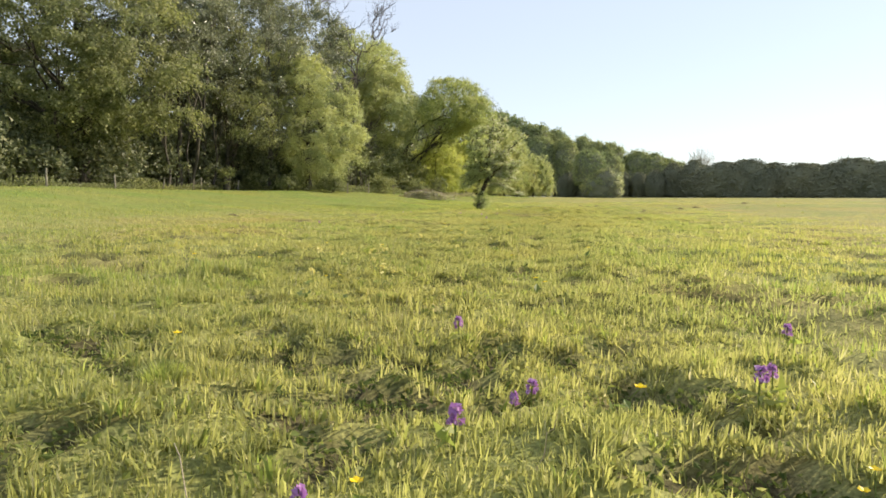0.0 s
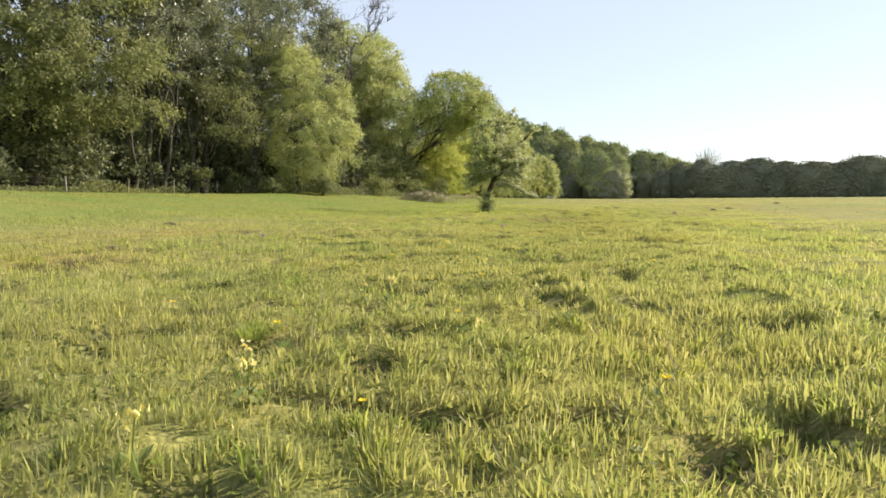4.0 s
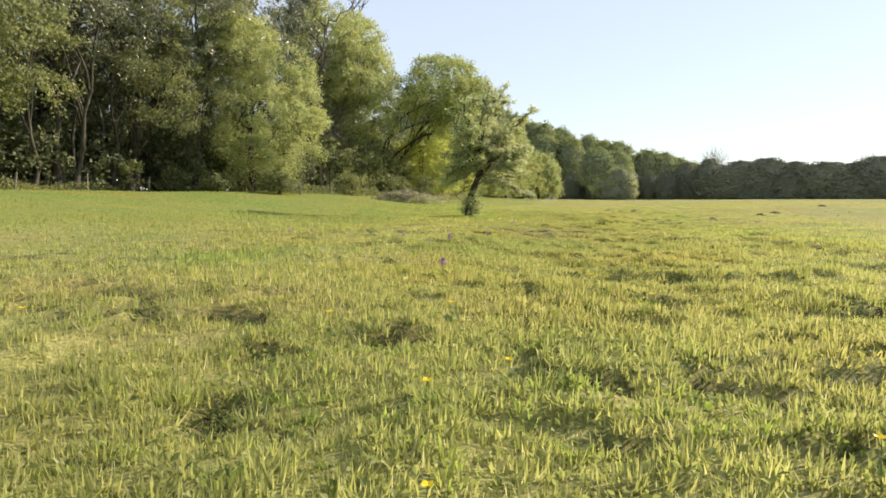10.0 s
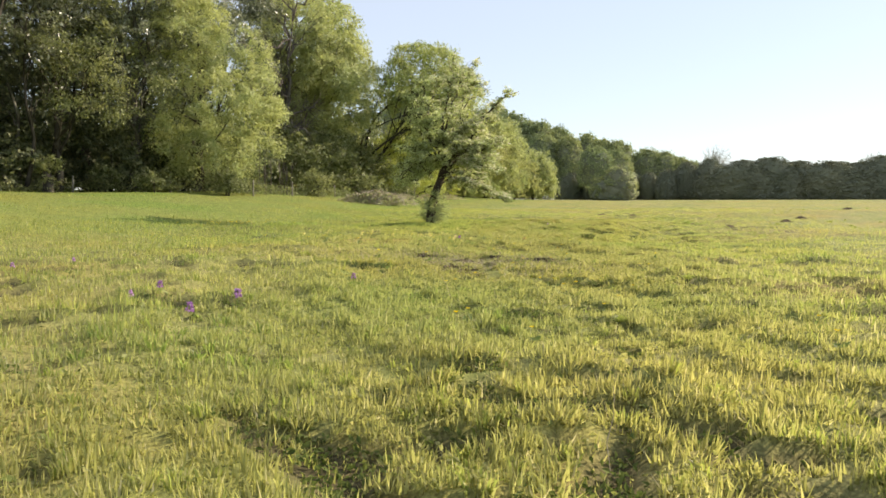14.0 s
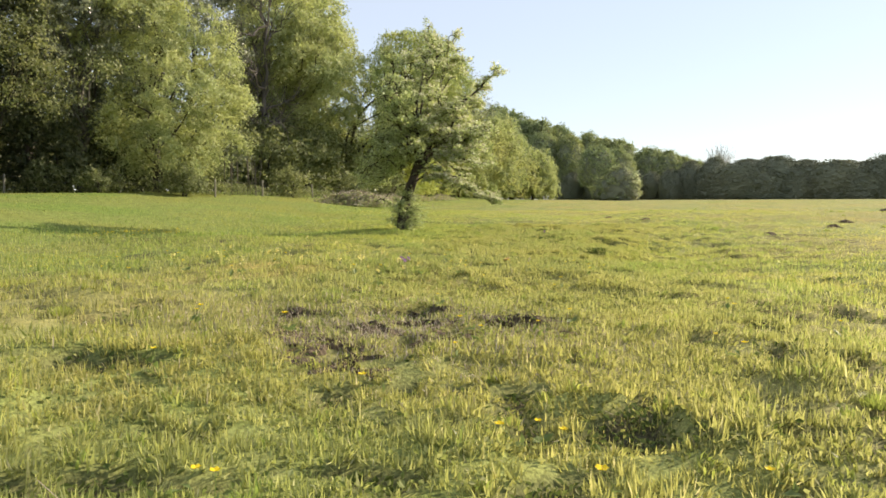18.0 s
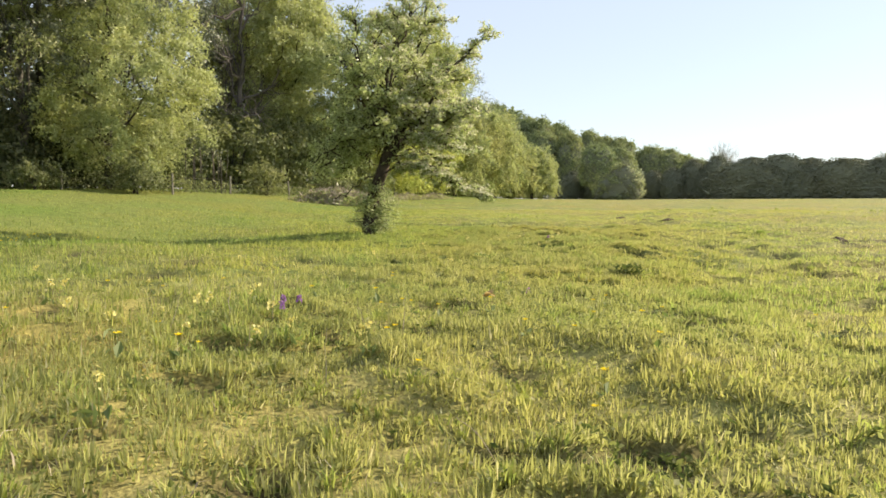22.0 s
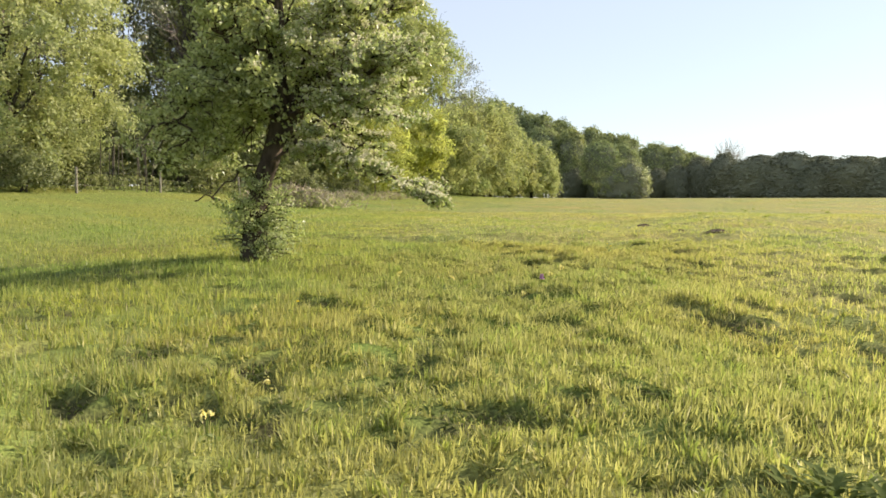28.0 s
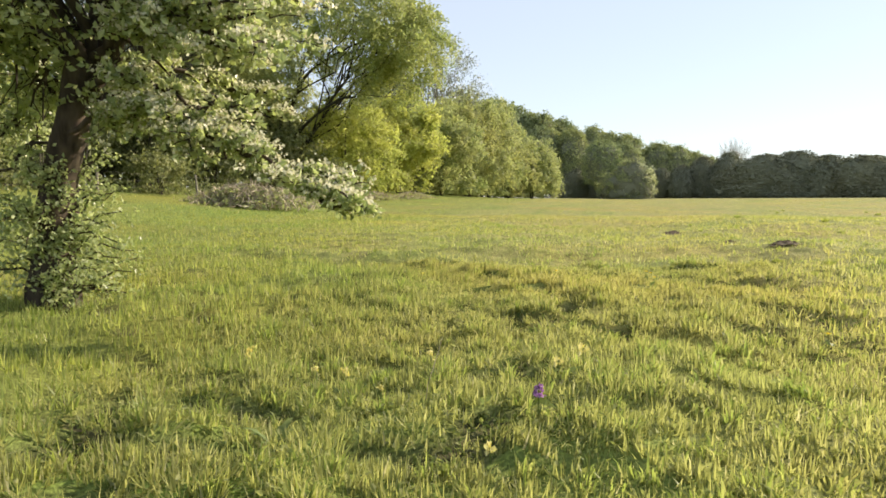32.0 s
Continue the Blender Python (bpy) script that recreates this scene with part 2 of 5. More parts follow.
M_DOCK = leafy("dock_leaves", [(0.0, (0.12, 0.17, 0.055)), (1.0, (0.23, 0.28, 0.10))], patch=((0.85, 0.9, 0.8), (1.1, 1.05, 0.9)), trans=0.4, patch_scale=6.0)


# ---- mesh helpers ----
def fast_mesh(name, verts, polys, mat, smooth=False):
    """verts (n, 3) and polys, a list of index arrays (m, k)."""
    me = bpy.data.meshes.new(name)
    verts = np.ascontiguousarray(verts, np.float32)
    me.vertices.add(len(verts))
    me.vertices.foreach_set("co", verts.ravel())
    loops = np.concatenate([p.ravel() for p in polys]).astype(np.int32)
    sizes = np.concatenate([np.full(len(p), p.shape[1]) for p in polys])
    starts = np.r_[0, np.cumsum(sizes)[:-1]].astype(np.int32)
    me.loops.add(len(loops))
    me.loops.foreach_set("vertex_index", loops)
    me.polygons.add(len(sizes))
    me.polygons.foreach_set("loop_start", starts)
    me.update(calc_edges=True)
    me.polygons.foreach_set("use_smooth", np.full(len(sizes), smooth))
    me.materials.append(mat)
    return me


def part(name, me, parent, label="", m=None):
    ob = new(name, me)
    ob.parent = parent
    if m is not None:
        ob.matrix_basis = m
    return tagged(ob, label)


def thing(name, x, y, label, category, group="", kind="", z=None):
    ob = new(name)
    ob.location = (x, y, float(ground_z(x, y)) if z is None else z)
    return tagged(ob, label, category, group, kind)


def tube(pts, radii, n=8):
    """A tapered tube along pts: verts and quads."""
    pts, radii = np.asarray(pts, float), np.asarray(radii, float)
    tan = np.gradient(pts, axis=0)
    tan /= np.linalg.norm(tan, axis=1)[:, None] + 1e-9
    ref = np.where(np.abs(tan[:, 2:3]) > 0.9, [[1.0, 0, 0]], [[0, 0, 1.0]])
    u = np.cross(tan, ref)
    u /= np.linalg.norm(u, axis=1)[:, None] + 1e-9
    for k in range(1, len(u)):
        u[k] = u[k - 1] - tan[k] * (u[k - 1] @ tan[k])
        u[k] /= np.linalg.norm(u[k]) + 1e-9
    v = np.cross(tan, u)
    a = np.linspace(0, 2 * np.pi, n, endpoint=False)
    ring = u[:, None] * np.cos(a)[None, :, None] + v[:, None] * np.sin(a)[None, :, None]
    verts = (pts[:, None] + ring * radii[:, None, None]).reshape(-1, 3)
    k, j = np.meshgrid(np.arange(len(pts) - 1), np.arange(n), indexing="ij")
    i0, i1 = k * n + j, k * n + (j + 1) % n
    return verts, np.stack([i0, i1, i1 + n, i0 + n], -1).reshape(-1, 4)


def join(pieces):
    vs, fs, base = [], [], 0
    for v, f in pieces:
        vs.append(v)
        fs.append(f + base)
        base += len(v)
    return np.concatenate(vs), np.concatenate(fs)


def bent(rng, a, b, steps=7, sag=0.0, wob=0.06):
    a, b = np.asarray(a, float), np.asarray(b, float)
    s = np.linspace(0, 1, steps)[:, None]
    p = a + (b - a) * s
    d = np.linalg.norm(b - a)
    p[1:-1] += rng.normal(0, wob * d, (steps - 2, 3))
    p[:, 2] += (sag * d * np.sin(np.pi * s[:, 0] * 0.9))
    return p


def chain(pts, steps=4):
    """A smooth line through pts."""
    p = np.array(pts, float)
    e = np.concatenate([[2 * p[0] - p[1]], p, [2 * p[-1] - p[-2]]])
    out = []
    for k in range(len(p) - 1):
        for s in np.linspace(0, 1, steps, endpoint=False):
            a, b, c, d = e[k : k + 4]
            out.append(0.5 * (2 * b + (c - a) * s + (2 * a - 5 * b + 4 * c - d) * s**2 + (3 * b - a - 3 * c + d) * s**3))
    return np.array(out + [p[-1]])


def unit(v):
    return v / (np.linalg.norm(v, axis=-1, keepdims=True) + 1e-9)


def leaves(rng, P, size, droop=0.0, slim=0.55, up=0.3, out=None):
    """Folded diamond leaves at P: verts, quads."""
    n = len(P)
    a = unit(rng.normal(size=(n, 3)) + [0, 0, -droop])
    nor = unit(rng.normal(size=(n, 3)) + [0, 0, up] + (0 if out is None else out))
    b = unit(np.cross(nor, a))
    c = np.cross(a, b)
    L = (size * rng.uniform(0.6, 1.3, n))[:, None]
    v = np.stack([P - a * L * 0.5, P + b * L * slim * 0.5 + c * L * 0.12, P + a * L * 0.5, P - b * L * slim * 0.5 + c * L * 0.12], 1)
    return v.reshape(-1, 3), np.arange(4 * n).reshape(n, 4)


def small_leaves(rng, P, size, droop=0.0, slim=0.6, up=0.3, out=None):
    """Pointed three-cornered leaves, for crowns that stay some way off."""
    n = len(P)
    a = unit(rng.normal(size=(n, 3)) + [0, 0, -droop])
    nor = unit(rng.normal(size=(n, 3)) + [0, 0, up] + (0 if out is None else out))
    b = unit(np.cross(nor, a))
    L = (size * rng.uniform(0.6, 1.35, n))[:, None]
    v = np.stack([P - a * L * 0.4 - b * L * slim * 0.5, P - a * L * 0.4 + b * L * slim * 0.5, P + a * L * 0.6], 1)
    return v.reshape(-1, 3), np.arange(3 * n).reshape(n, 3)


def crown_points(rng, blobs, n, clumps, cr, inner=0.5, flat=0.75, droop=0.0):
    """Leaf places along the twigs of clumps on the shells of ellipsoids (x, y, z, rx, ry, rz)."""
    blobs = np.asarray(blobs, float)
    w = (blobs[:, 3] * blobs[:, 5]) ** 1.0
    pick = rng.choice(len(blobs), clumps, p=w / w.sum())
    d = unit(rng.normal(size=(clumps, 3)) + [0, 0, 0.15])
    f = rng.uniform(inner, 1.0, clumps) ** 0.6
    centre = blobs[pick, :3] + d * blobs[pick, 3:] * f[:, None]
    r = cr * rng.uniform(0.5, 1.5, clumps)
    k = rng.choice(clumps, n, p=r**2 / (r**2).sum())
    twigs = unit(rng.normal(size=(clumps, 9, 3)) * [1, 1, flat] + d[:, None] * 0.7 + [0, 0, -droop])
    u = rng.uniform(0, 1, n) ** 0.7
    P = centre[k] + twigs[k, rng.integers(0, 9, n)] * (r[k] * 1.25 * u)[:, None] + rng.normal(size=(n, 3)) * (0.13 * r[k])[:, None]
    P[:, 2] -= droop * r[k] * u**2 * 1.3
    return P, centre


# ---- ground ----
def smooth(a, b, v):
    s = np.clip((v - a) / (b - a), 0, 1)
    return s * s * (3 - 2 * s)


def vnoise(x, y, seed=0):
    xi, yi = np.floor(x), np.floor(y)
    fx, fy = x - xi, y - yi
    fx, fy = fx * fx * (3 - 2 * fx), fy * fy * (3 - 2 * fy)

    def h(a, b):
        v = np.sin(a * 127.1 + b * 311.7 + seed * 74.7) * 43758.5453
        return v - np.floor(v)

    top = h(xi, yi) * (1 - fx) + h(xi + 1, yi) * fx
    low = h(xi, yi + 1) * (1 - fx) + h(xi + 1, yi + 1) * fx
    return top * (1 - fy) + low * fy


def hump(x, y, cx, cy, sx, sy):
    return np.exp(-(((x - cx) / sx) ** 2) - ((y - cy) / sy) ** 2)


def mounds(x, y):
    """Small grassy hummocks, 0 to 1."""
    return smooth(0.5, 0.76, 0.62 * vnoise(x / 0.42, y / 0.36, 8) + 0.38 * vnoise(x / 0.17, y / 0.15, 9))


def path_x(y):
    return np.interp(y, [0, 4, 8, 14, 19, 25, 32, 38], [1.55, 0.7, 0.2, 0.1, 0.5, 0.25, -0.15, -0.5])


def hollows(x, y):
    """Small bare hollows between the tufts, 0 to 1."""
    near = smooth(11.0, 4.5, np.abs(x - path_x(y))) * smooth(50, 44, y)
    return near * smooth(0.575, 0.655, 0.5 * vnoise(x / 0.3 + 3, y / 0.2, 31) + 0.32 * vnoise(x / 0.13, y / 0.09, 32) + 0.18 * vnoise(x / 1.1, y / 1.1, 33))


def ground_z(x, y):
    x, y = np.asarray(x, float), np.asarray(y, float)
    z = (0.0155 * np.clip(y - 36, 0, 74) + 0.005 * np.clip(y - 110, 0, 150)) * smooth(30, 60, y)
    z = z + 0.95 * smooth(-8, -22, x) * smooth(160, 90, y)
    z = z + 0.012 * np.clip(x - 5, 0, 90)
    z = z + 0.2 * smooth(0.5, 4, x) * np.exp(-(((y - 55) / 7) ** 2))
    z = z - 0.16 * hump(x, y, 2.5, 36, 3, 5) - 0.15 * hump(x, y, -9, 40, 2.5, 4) + 0.12 * hump(x, y, -3, 29, 2.2, 3) + 0.2 * hump(x, y, -7.2, 36, 3.0, 1.6) - 0.06 * hump(x, y, -8, 40.6, 3, 1.5)
    near = smooth(120, 60, np.abs(y)) * smooth(60, 30, np.abs(x))
    rough = smooth(9, 4.5, np.abs(x)) * smooth(64, 50, y)
    z = z + near * (0.12 * (vnoise(x / 2.6, y / 2.6, 3) - 0.5) + rough * (0.11 * (vnoise(x / 0.85, y / 0.85, 5) - 0.5) + 0.03 * (vnoise(x / 0.42, y / 0.42, 6) - 0.5)) + (0.055 * mounds(x, y) - 0.075 * hollows(x, y)) * (0.2 + 0.8 * smooth(7, 3, np.abs(x)) * smooth(60, 46, y)))
    return z - 0.03


def lushness(x, y):
    """Taller, greener grass: under the hawthorn, along the bank and in scattered tussocks."""
    v = smooth(0.66, 0.85, vnoise(x / 1.3 + 9, y / 1.3, 11)) * 0.4
    return np.clip(v + 0.35 * mounds(x, y) + 0.8 * hump(x, y, -3.2, 41.5, 3.2, 4.0) + 0.8 * smooth(-9, -13, x) + 0.6 * smooth(-3.5, -7, x) * smooth(22, 34, y) + 0.25 * smooth(29, 38, y) * smooth(60, 46, y) * smooth(3.5, 0, x) + 0.5 * hump(x, y, 0.2, 36.5, 1.5, 2.5), 0, 1)


def spread(lo, hi, step, far, grow=1.22):
    c = list(np.arange(lo, hi + 1e-6, step))
    s = step
    while c[-1] < far:
        s *= grow
        c.append(c[-1] + s)
    s = step
    while c[0] > -far:
        s *= grow
        c.insert(0, c[0] - s)
    return np.array(c)


gx, gy = spread(-7.6, 7.2, 0.125, 2500, 1.2), spread(-1, 49, 0.13, 2500, 1.2)
GX, GY = np.meshgrid(gx, gy, indexing="ij")
gv = np.stack([GX, GY, ground_z(GX, GY)], -1).reshape(-1, 3)
gi, gj = np.meshgrid(np.arange(len(gx) - 1), np.arange(len(gy) - 1), indexing="ij")
g0 = gi * len(gy) + gj
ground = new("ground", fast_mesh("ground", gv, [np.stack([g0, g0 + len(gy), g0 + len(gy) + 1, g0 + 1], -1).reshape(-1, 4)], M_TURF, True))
# mask of the hollows, where the turf colour takes in soil and shade
earth = ground.data.attributes.new("soil_shade", "FLOAT", "POINT")
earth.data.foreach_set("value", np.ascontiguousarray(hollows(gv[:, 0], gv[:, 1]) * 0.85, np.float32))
sward = ground.data.attributes.new("lush_sward", "FLOAT", "POINT")
sward.data.foreach_set("value", np.ascontiguousarray(lushness(gv[:, 0], gv[:, 1]), np.float32))
tagged(ground, "uneven yellow-green meadow turf with mossy soil", "ground", "", "structure")


# ---- grass ----
def blades(rng, x, y, length, width, lean=0.5, simple=False, away=None):
    n = len(x)
    p = np.stack([x, y, ground_z(x, y) - 0.01], 1)
    yaw, turn = rng.uniform(0, 2 * np.pi, n), rng.uniform(0, 2 * np.pi, n)
    if away is not None:
        yaw = away + rng.normal(0, 0.7, n)
    d = np.stack([np.cos(yaw), np.sin(yaw), 0 * yaw], 1)
    w = np.stack([np.cos(turn), np.sin(turn), 0 * yaw], 1) * (width * rng.uniform(0.6, 1.4, n))[:, None] * 0.5
    L = (length * rng.uniform(0.55, 1.35, n))[:, None]
    k = np.abs(rng.normal(0, 1, n) * lean)[:, None].clip(0, 1.3)
    up = np.array([[0, 0, 1.0]])
    tip = p + d * L * k + up * L * (1 - 0.45 * k).clip(0.3, 1)
    if simple:
        v = np.stack([p - w, p + w, tip], 1)
        return v.reshape(-1, 3), [np.arange(3 * n).reshape(n, 3)]
    mid = p + d * L * k * 0.35 + up * L * 0.58
    v = np.stack([p - w, p + w, mid + w * 0.8, mid - w * 0.8, tip], 1).reshape(-1, 3)
    i = 5 * np.arange(n)[:, None]
    return v, [i + [0, 1, 2, 3], i + [3, 2, 4]]


def tufted(rng, n, x0, x1, y0, y1, keep):
    x, y = rng.uniform(x0, x1, n), rng.uniform(y0, y1, n)
    ok = rng.uniform(size=n) < keep(x, y)
    return x[ok], y[ok]


def bare(x, y):
    return np.clip(hump(x, y, -0.9, 27.9, 1.0, 0.75) * 0.75, 0, 1)


rng = np.random.default_rng(4)


def cushions(x, y, cell, seed):
    """Grass grows in low cushions, about one a cell: the height over the cushion (0 at its rim), the way outwards, and how far out."""
    best, way, big = np.full(len(x), 9.0), np.zeros(len(x)), np.ones(len(x))
    ix, iy = np.floor(x / cell), np.floor(y / cell)

    def h(a, b, k):
        v = np.sin(a * 269.5 + b * 183.3 + (seed + k) * 91.7) * 43758.5453
        return v - np.floor(v)

    for p in (-1, 0, 1):
        for q in (-1, 0, 1):
            a, b = ix + p, iy + q
            dx, dy = x / cell - a - h(a, b, 0), y / cell - b - h(a, b, 1)
            size = 0.45 + 0.75 * h(a, b, 2)
            d = np.hypot(dx, dy) / size
            near = d < best
            best, way, big = np.where(near, d, best), np.where(near, np.arctan2(dy, dx), way), np.where(near, size, big)
    return np.clip(1.05 - best**2, 0, 1) * big, way, np.clip(best, 0, 1)


def meadow(name, label, x, y, length, width, mat, simple=False, lean=0.5, away=None):
    v, f = blades(rng, x, y, length, width, lean, simple, away)
    return tagged(new(name, fast_mesh(name, v, f, mat)), label, "grass", "", "stuff")


# close to the line of the walk
def clumped(x, y):
    """0 in the hollows between tufts, 1 on the tufts."""
    return np.maximum(smooth(0.28, 0.62, 0.6 * vnoise(x / 0.42, y / 0.42, 21) + 0.4 * vnoise(x / 0.16, y / 0.16, 23)), 0.9 * mounds(x, y))


def beside(x, y, a, b):
    return smooth(a, b, np.abs(x - path_x(y) + 0.25))


# a fine dense sward, and tufts that stand out of it
gxn, gyn = tufted(rng, 1300000, -3.0, 2.8, 0.3, 47, lambda x, y: (1 - 0.8 * bare(x, y)) * (1 - 0.76 * hollows(x, y)) * beside(x, y, 2.9, 1.0))
cap, way, rim = cushions(gxn, gyn, 0.13, 3)
on = rng.uniform(size=len(cap)) < 0.45 + cap
gxn, gyn, cap, way, rim = (a[on] for a in (gxn, gyn, cap, way, rim))
lush = lushness(gxn, gyn) * (1 - hollows(gxn, gyn))
hgt = 0.02 + 0.042 * cap + 0.012 * clumped(gxn, gyn) + 0.02 * lush
meadow("meadow_grass", "short yellow-green meadow grass in small cushions", gxn, gyn, hgt * 0.92, 0.0102, M_GRASS, True, 0.3 + 0.6 * rim, way)


def tufts(name, label, x, y, per, rad, length, width, mat):
    """Grass tufts: per blades round each centre, spreading outwards."""
    n = len(x) * per
    k = np.repeat(np.arange(len(x)), per)
    t, q = rng.uniform(0, 2 * np.pi, n), np.sqrt(rng.uniform(0, 1, n))
    d = np.stack([np.cos(t), np.sin(t), 0 * t], 1)
    R = (rad * np.ones(len(x)))[k]
    px, py = x[k] + d[:, 0] * q * R, y[k] + d[:, 1] * q * R
    p = np.stack([px, py, ground_z(px, py) - 0.008], 1)
    L = ((length * np.ones(len(x)))[k] * rng.uniform(0.6, 1.25, n) * (1.1 - 0.35 * q))[:, None]
    spin = t + rng.normal(0, 0.8, n)
    o = np.stack([np.cos(spin), np.sin(spin), 0 * t], 1)
    bend = (0.1 + 0.45 * q + np.abs(rng.normal(0, 0.16, n)))[:, None]
    turn = rng.uniform(0, np.pi, n)
    w = np.stack([np.cos(turn), np.sin(turn), 0 * t], 1) * (width * rng.uniform(0.6, 1.3, n) * 0.5)[:, None]
    up = np.array([[0, 0, 1.0]])
    mid = p + o * L * bend * 0.35 + up * L * 0.6
    tip = p + o * L * bend + up * L * (1 - 0.35 * bend)
    v = np.stack([p - w, p + w, mid + w * 0.85, mid - w * 0.85, tip], 1).reshape(-1, 3)
    i = 5 * np.arange(n)[:, None]
    return tagged(new(name, fast_mesh(name, v, [i + [0, 1, 2, 3], i + [3, 2, 4]], mat)), label, "grass", "", "stuff")


def near_tufts(n, extra):
    x, y = tufted(rng, n, -3.0, 2.8, 0.3, 47, lambda x, y: extra(x, y) * (1 - 0.85 * bare(x, y)) * (1 - 0.95 * hollows(x, y)) * beside(x, y, 2.9, 1.0))
    return x, y, lushness(x, y)


tx, ty, tl = near_tufts(8500, lambda x, y: 0.55 + 0.45 * clumped(x, y))
tufts("meadow_grass", "tufted yellow-green grass with straw tips", tx, ty, 16, 0.03 + 0.03 * rng.uniform(size=len(tx)), 0.042 + 0.022 * clumped(tx, ty) + 0.025 * tl, 0.0072, M_GRASS)
tx, ty, tl = near_tufts(8000, lambda x, y: 0.34 + 0.65 * lushness(x, y))
tufts("lush_grass", "taller fresh green grass tufts", tx, ty, 18, 0.03 + 0.035 * rng.uniform(size=len(tx)), 0.05 + 0.02 * rng.uniform(size=len(tx)) + 0.045 * tl, 0.0085, M_LUSH)
# small round leaves of clover and other herbs among the grass
hx, hy = tufted(rng, 150000, -3.0, 2.8, 0.3, 47, lambda x, y: (0.25 + 0.75 * smooth(0.38, 0.7, vnoise(x / 0.7, y / 0.7, 51))) * (1 - 0.5 * bare(x, y)) * beside(x, y, 2.7, 0.8))
hp = np.stack([hx, hy, ground_z(hx, hy) + rng.uniform(0.012, 0.052, len(hx))], 1)
v, f = leaves(rng, hp, 0.027, 0, 0.62, 0.8)
tagged(new("herb_leaves", fast_mesh("herb_leaves", v, [f], M_HERB)), "small green clover and herb leaves in the turf", "herbs", "", "stuff")
# scattered tufts further out
wx, wy = tufted(rng, 9000, -8, 7.5, -2, 52, lambda x, y: (0.4 + 0.6 * clumped(x, y)) * beside(x, y, 1.8, 2.8) * beside(x, y, 8.5, 5.0))
tufts("meadow_grass", "scattered taller grass tufts in the meadow", wx, wy, 11, 0.06, 0.06, 0.009, M_LUSH)
# dark broad leaves in the hollows, their dark green deepening the shade there
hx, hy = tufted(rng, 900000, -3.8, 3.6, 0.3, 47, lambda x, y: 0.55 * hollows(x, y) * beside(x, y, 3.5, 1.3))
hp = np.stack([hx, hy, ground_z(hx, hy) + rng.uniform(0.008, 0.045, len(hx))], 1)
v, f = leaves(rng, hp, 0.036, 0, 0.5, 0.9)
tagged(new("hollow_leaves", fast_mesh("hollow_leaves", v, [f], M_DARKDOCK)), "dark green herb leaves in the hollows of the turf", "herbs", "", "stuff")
# beside the line of the walk
gxb, gyb = tufted(rng, 640000, -6.2, 5.6, 0.3, 47, lambda x, y: (0.75 + 0.25 * clumped(x, y)) * (1 - 0.7 * hollows(x, y)) * beside(x, y, 0.9, 1.8) * beside(x, y, 6.4, 3.0))
cap, way, rim = cushions(gxb, gyb, 0.17, 5)
on = rng.uniform(size=len(cap)) < 0.35 + cap
gxb, gyb, cap, way, rim = (a[on] for a in (gxb, gyb, cap, way, rim))
lush = lushness(gxb, gyb)
short = rng.uniform(size=len(gxb)) > lush * 0.8
hgt = 0.022 + 0.045 * cap + 0.012 * clumped(gxb, gyb) + 0.025 * lush
away = 0.0085 + 0.0015 * np.clip(np.abs(gxb - path_x(gyb) + 0.25) - 1.0, 0, 5)
meadow("meadow_grass", "short yellow-green meadow grass with straw tips", gxb[short], gyb[short], hgt[short], away[short], M_GRASS, True, (0.25 + 0.5 * rim)[short], way[short])
meadow("lush_grass", "taller fresh green grass tussocks", gxb[~short], gyb[~short], (hgt * 1.15)[~short], away[~short], M_LUSH, True, 0.45)
# middle distance
gxm, gym = tufted(rng, 420000, -13, 10, 0.5, 62, lambda x, y: (0.75 + 0.25 * clumped(x, y)) * (1 - 0.7 * hollows(x, y)) * np.maximum(smooth(3.4, 5.0, np.abs(x - path_x(y) + 0.25)), smooth(43, 48, y)) * smooth(14, 6, np.abs(x + 1)))
cap, way, rim = cushions(gxm, gym, 0.24, 7)
lush = lushness(gxm, gym)
short = rng.uniform(size=len(gxm)) > lush * 0.8
hgt = 0.02 + 0.04 * cap + 0.015 * clumped(gxm, gym) + 0.025 * lush
meadow("meadow_grass", "short yellow-green meadow grass with straw tips", gxm[short], gym[short], hgt[short], 0.016, M_GRASS, True, 0.5)
meadow("lush_grass", "taller fresh green grass tussocks", gxm[~short], gym[~short], (hgt * 1.15)[~short], 0.016, M_LUSH, True, 0.5)
# far field and the bank below the fence
gxf, gyf = tufted(rng, 215000, -28, 30, 2, 110, lambda x, y: (0.5 + 0.5 * smooth(0.35, 0.65, vnoise(x / 0.8, y / 0.8, 41))) * np.maximum(smooth(7, 12, np.abs(x + 1)), smooth(55, 64, y)))
lush = lushness(gxf, gyf)
short = rng.uniform(size=len(gxf)) > lush * 0.85
meadow("meadow_grass", "short yellow-green meadow grass with straw tips", gxf[short], gyf[short], 0.05, 0.022, M_GRASS, True, 0.7)
meadow("lush_grass", "taller fresh green grass tussocks", gxf[~short], gyf[~short], 0.065, 0.026, M_LUSH, True, 0.7)

# ---- trees ----
DENSE, BIG = 3.3, 0.76


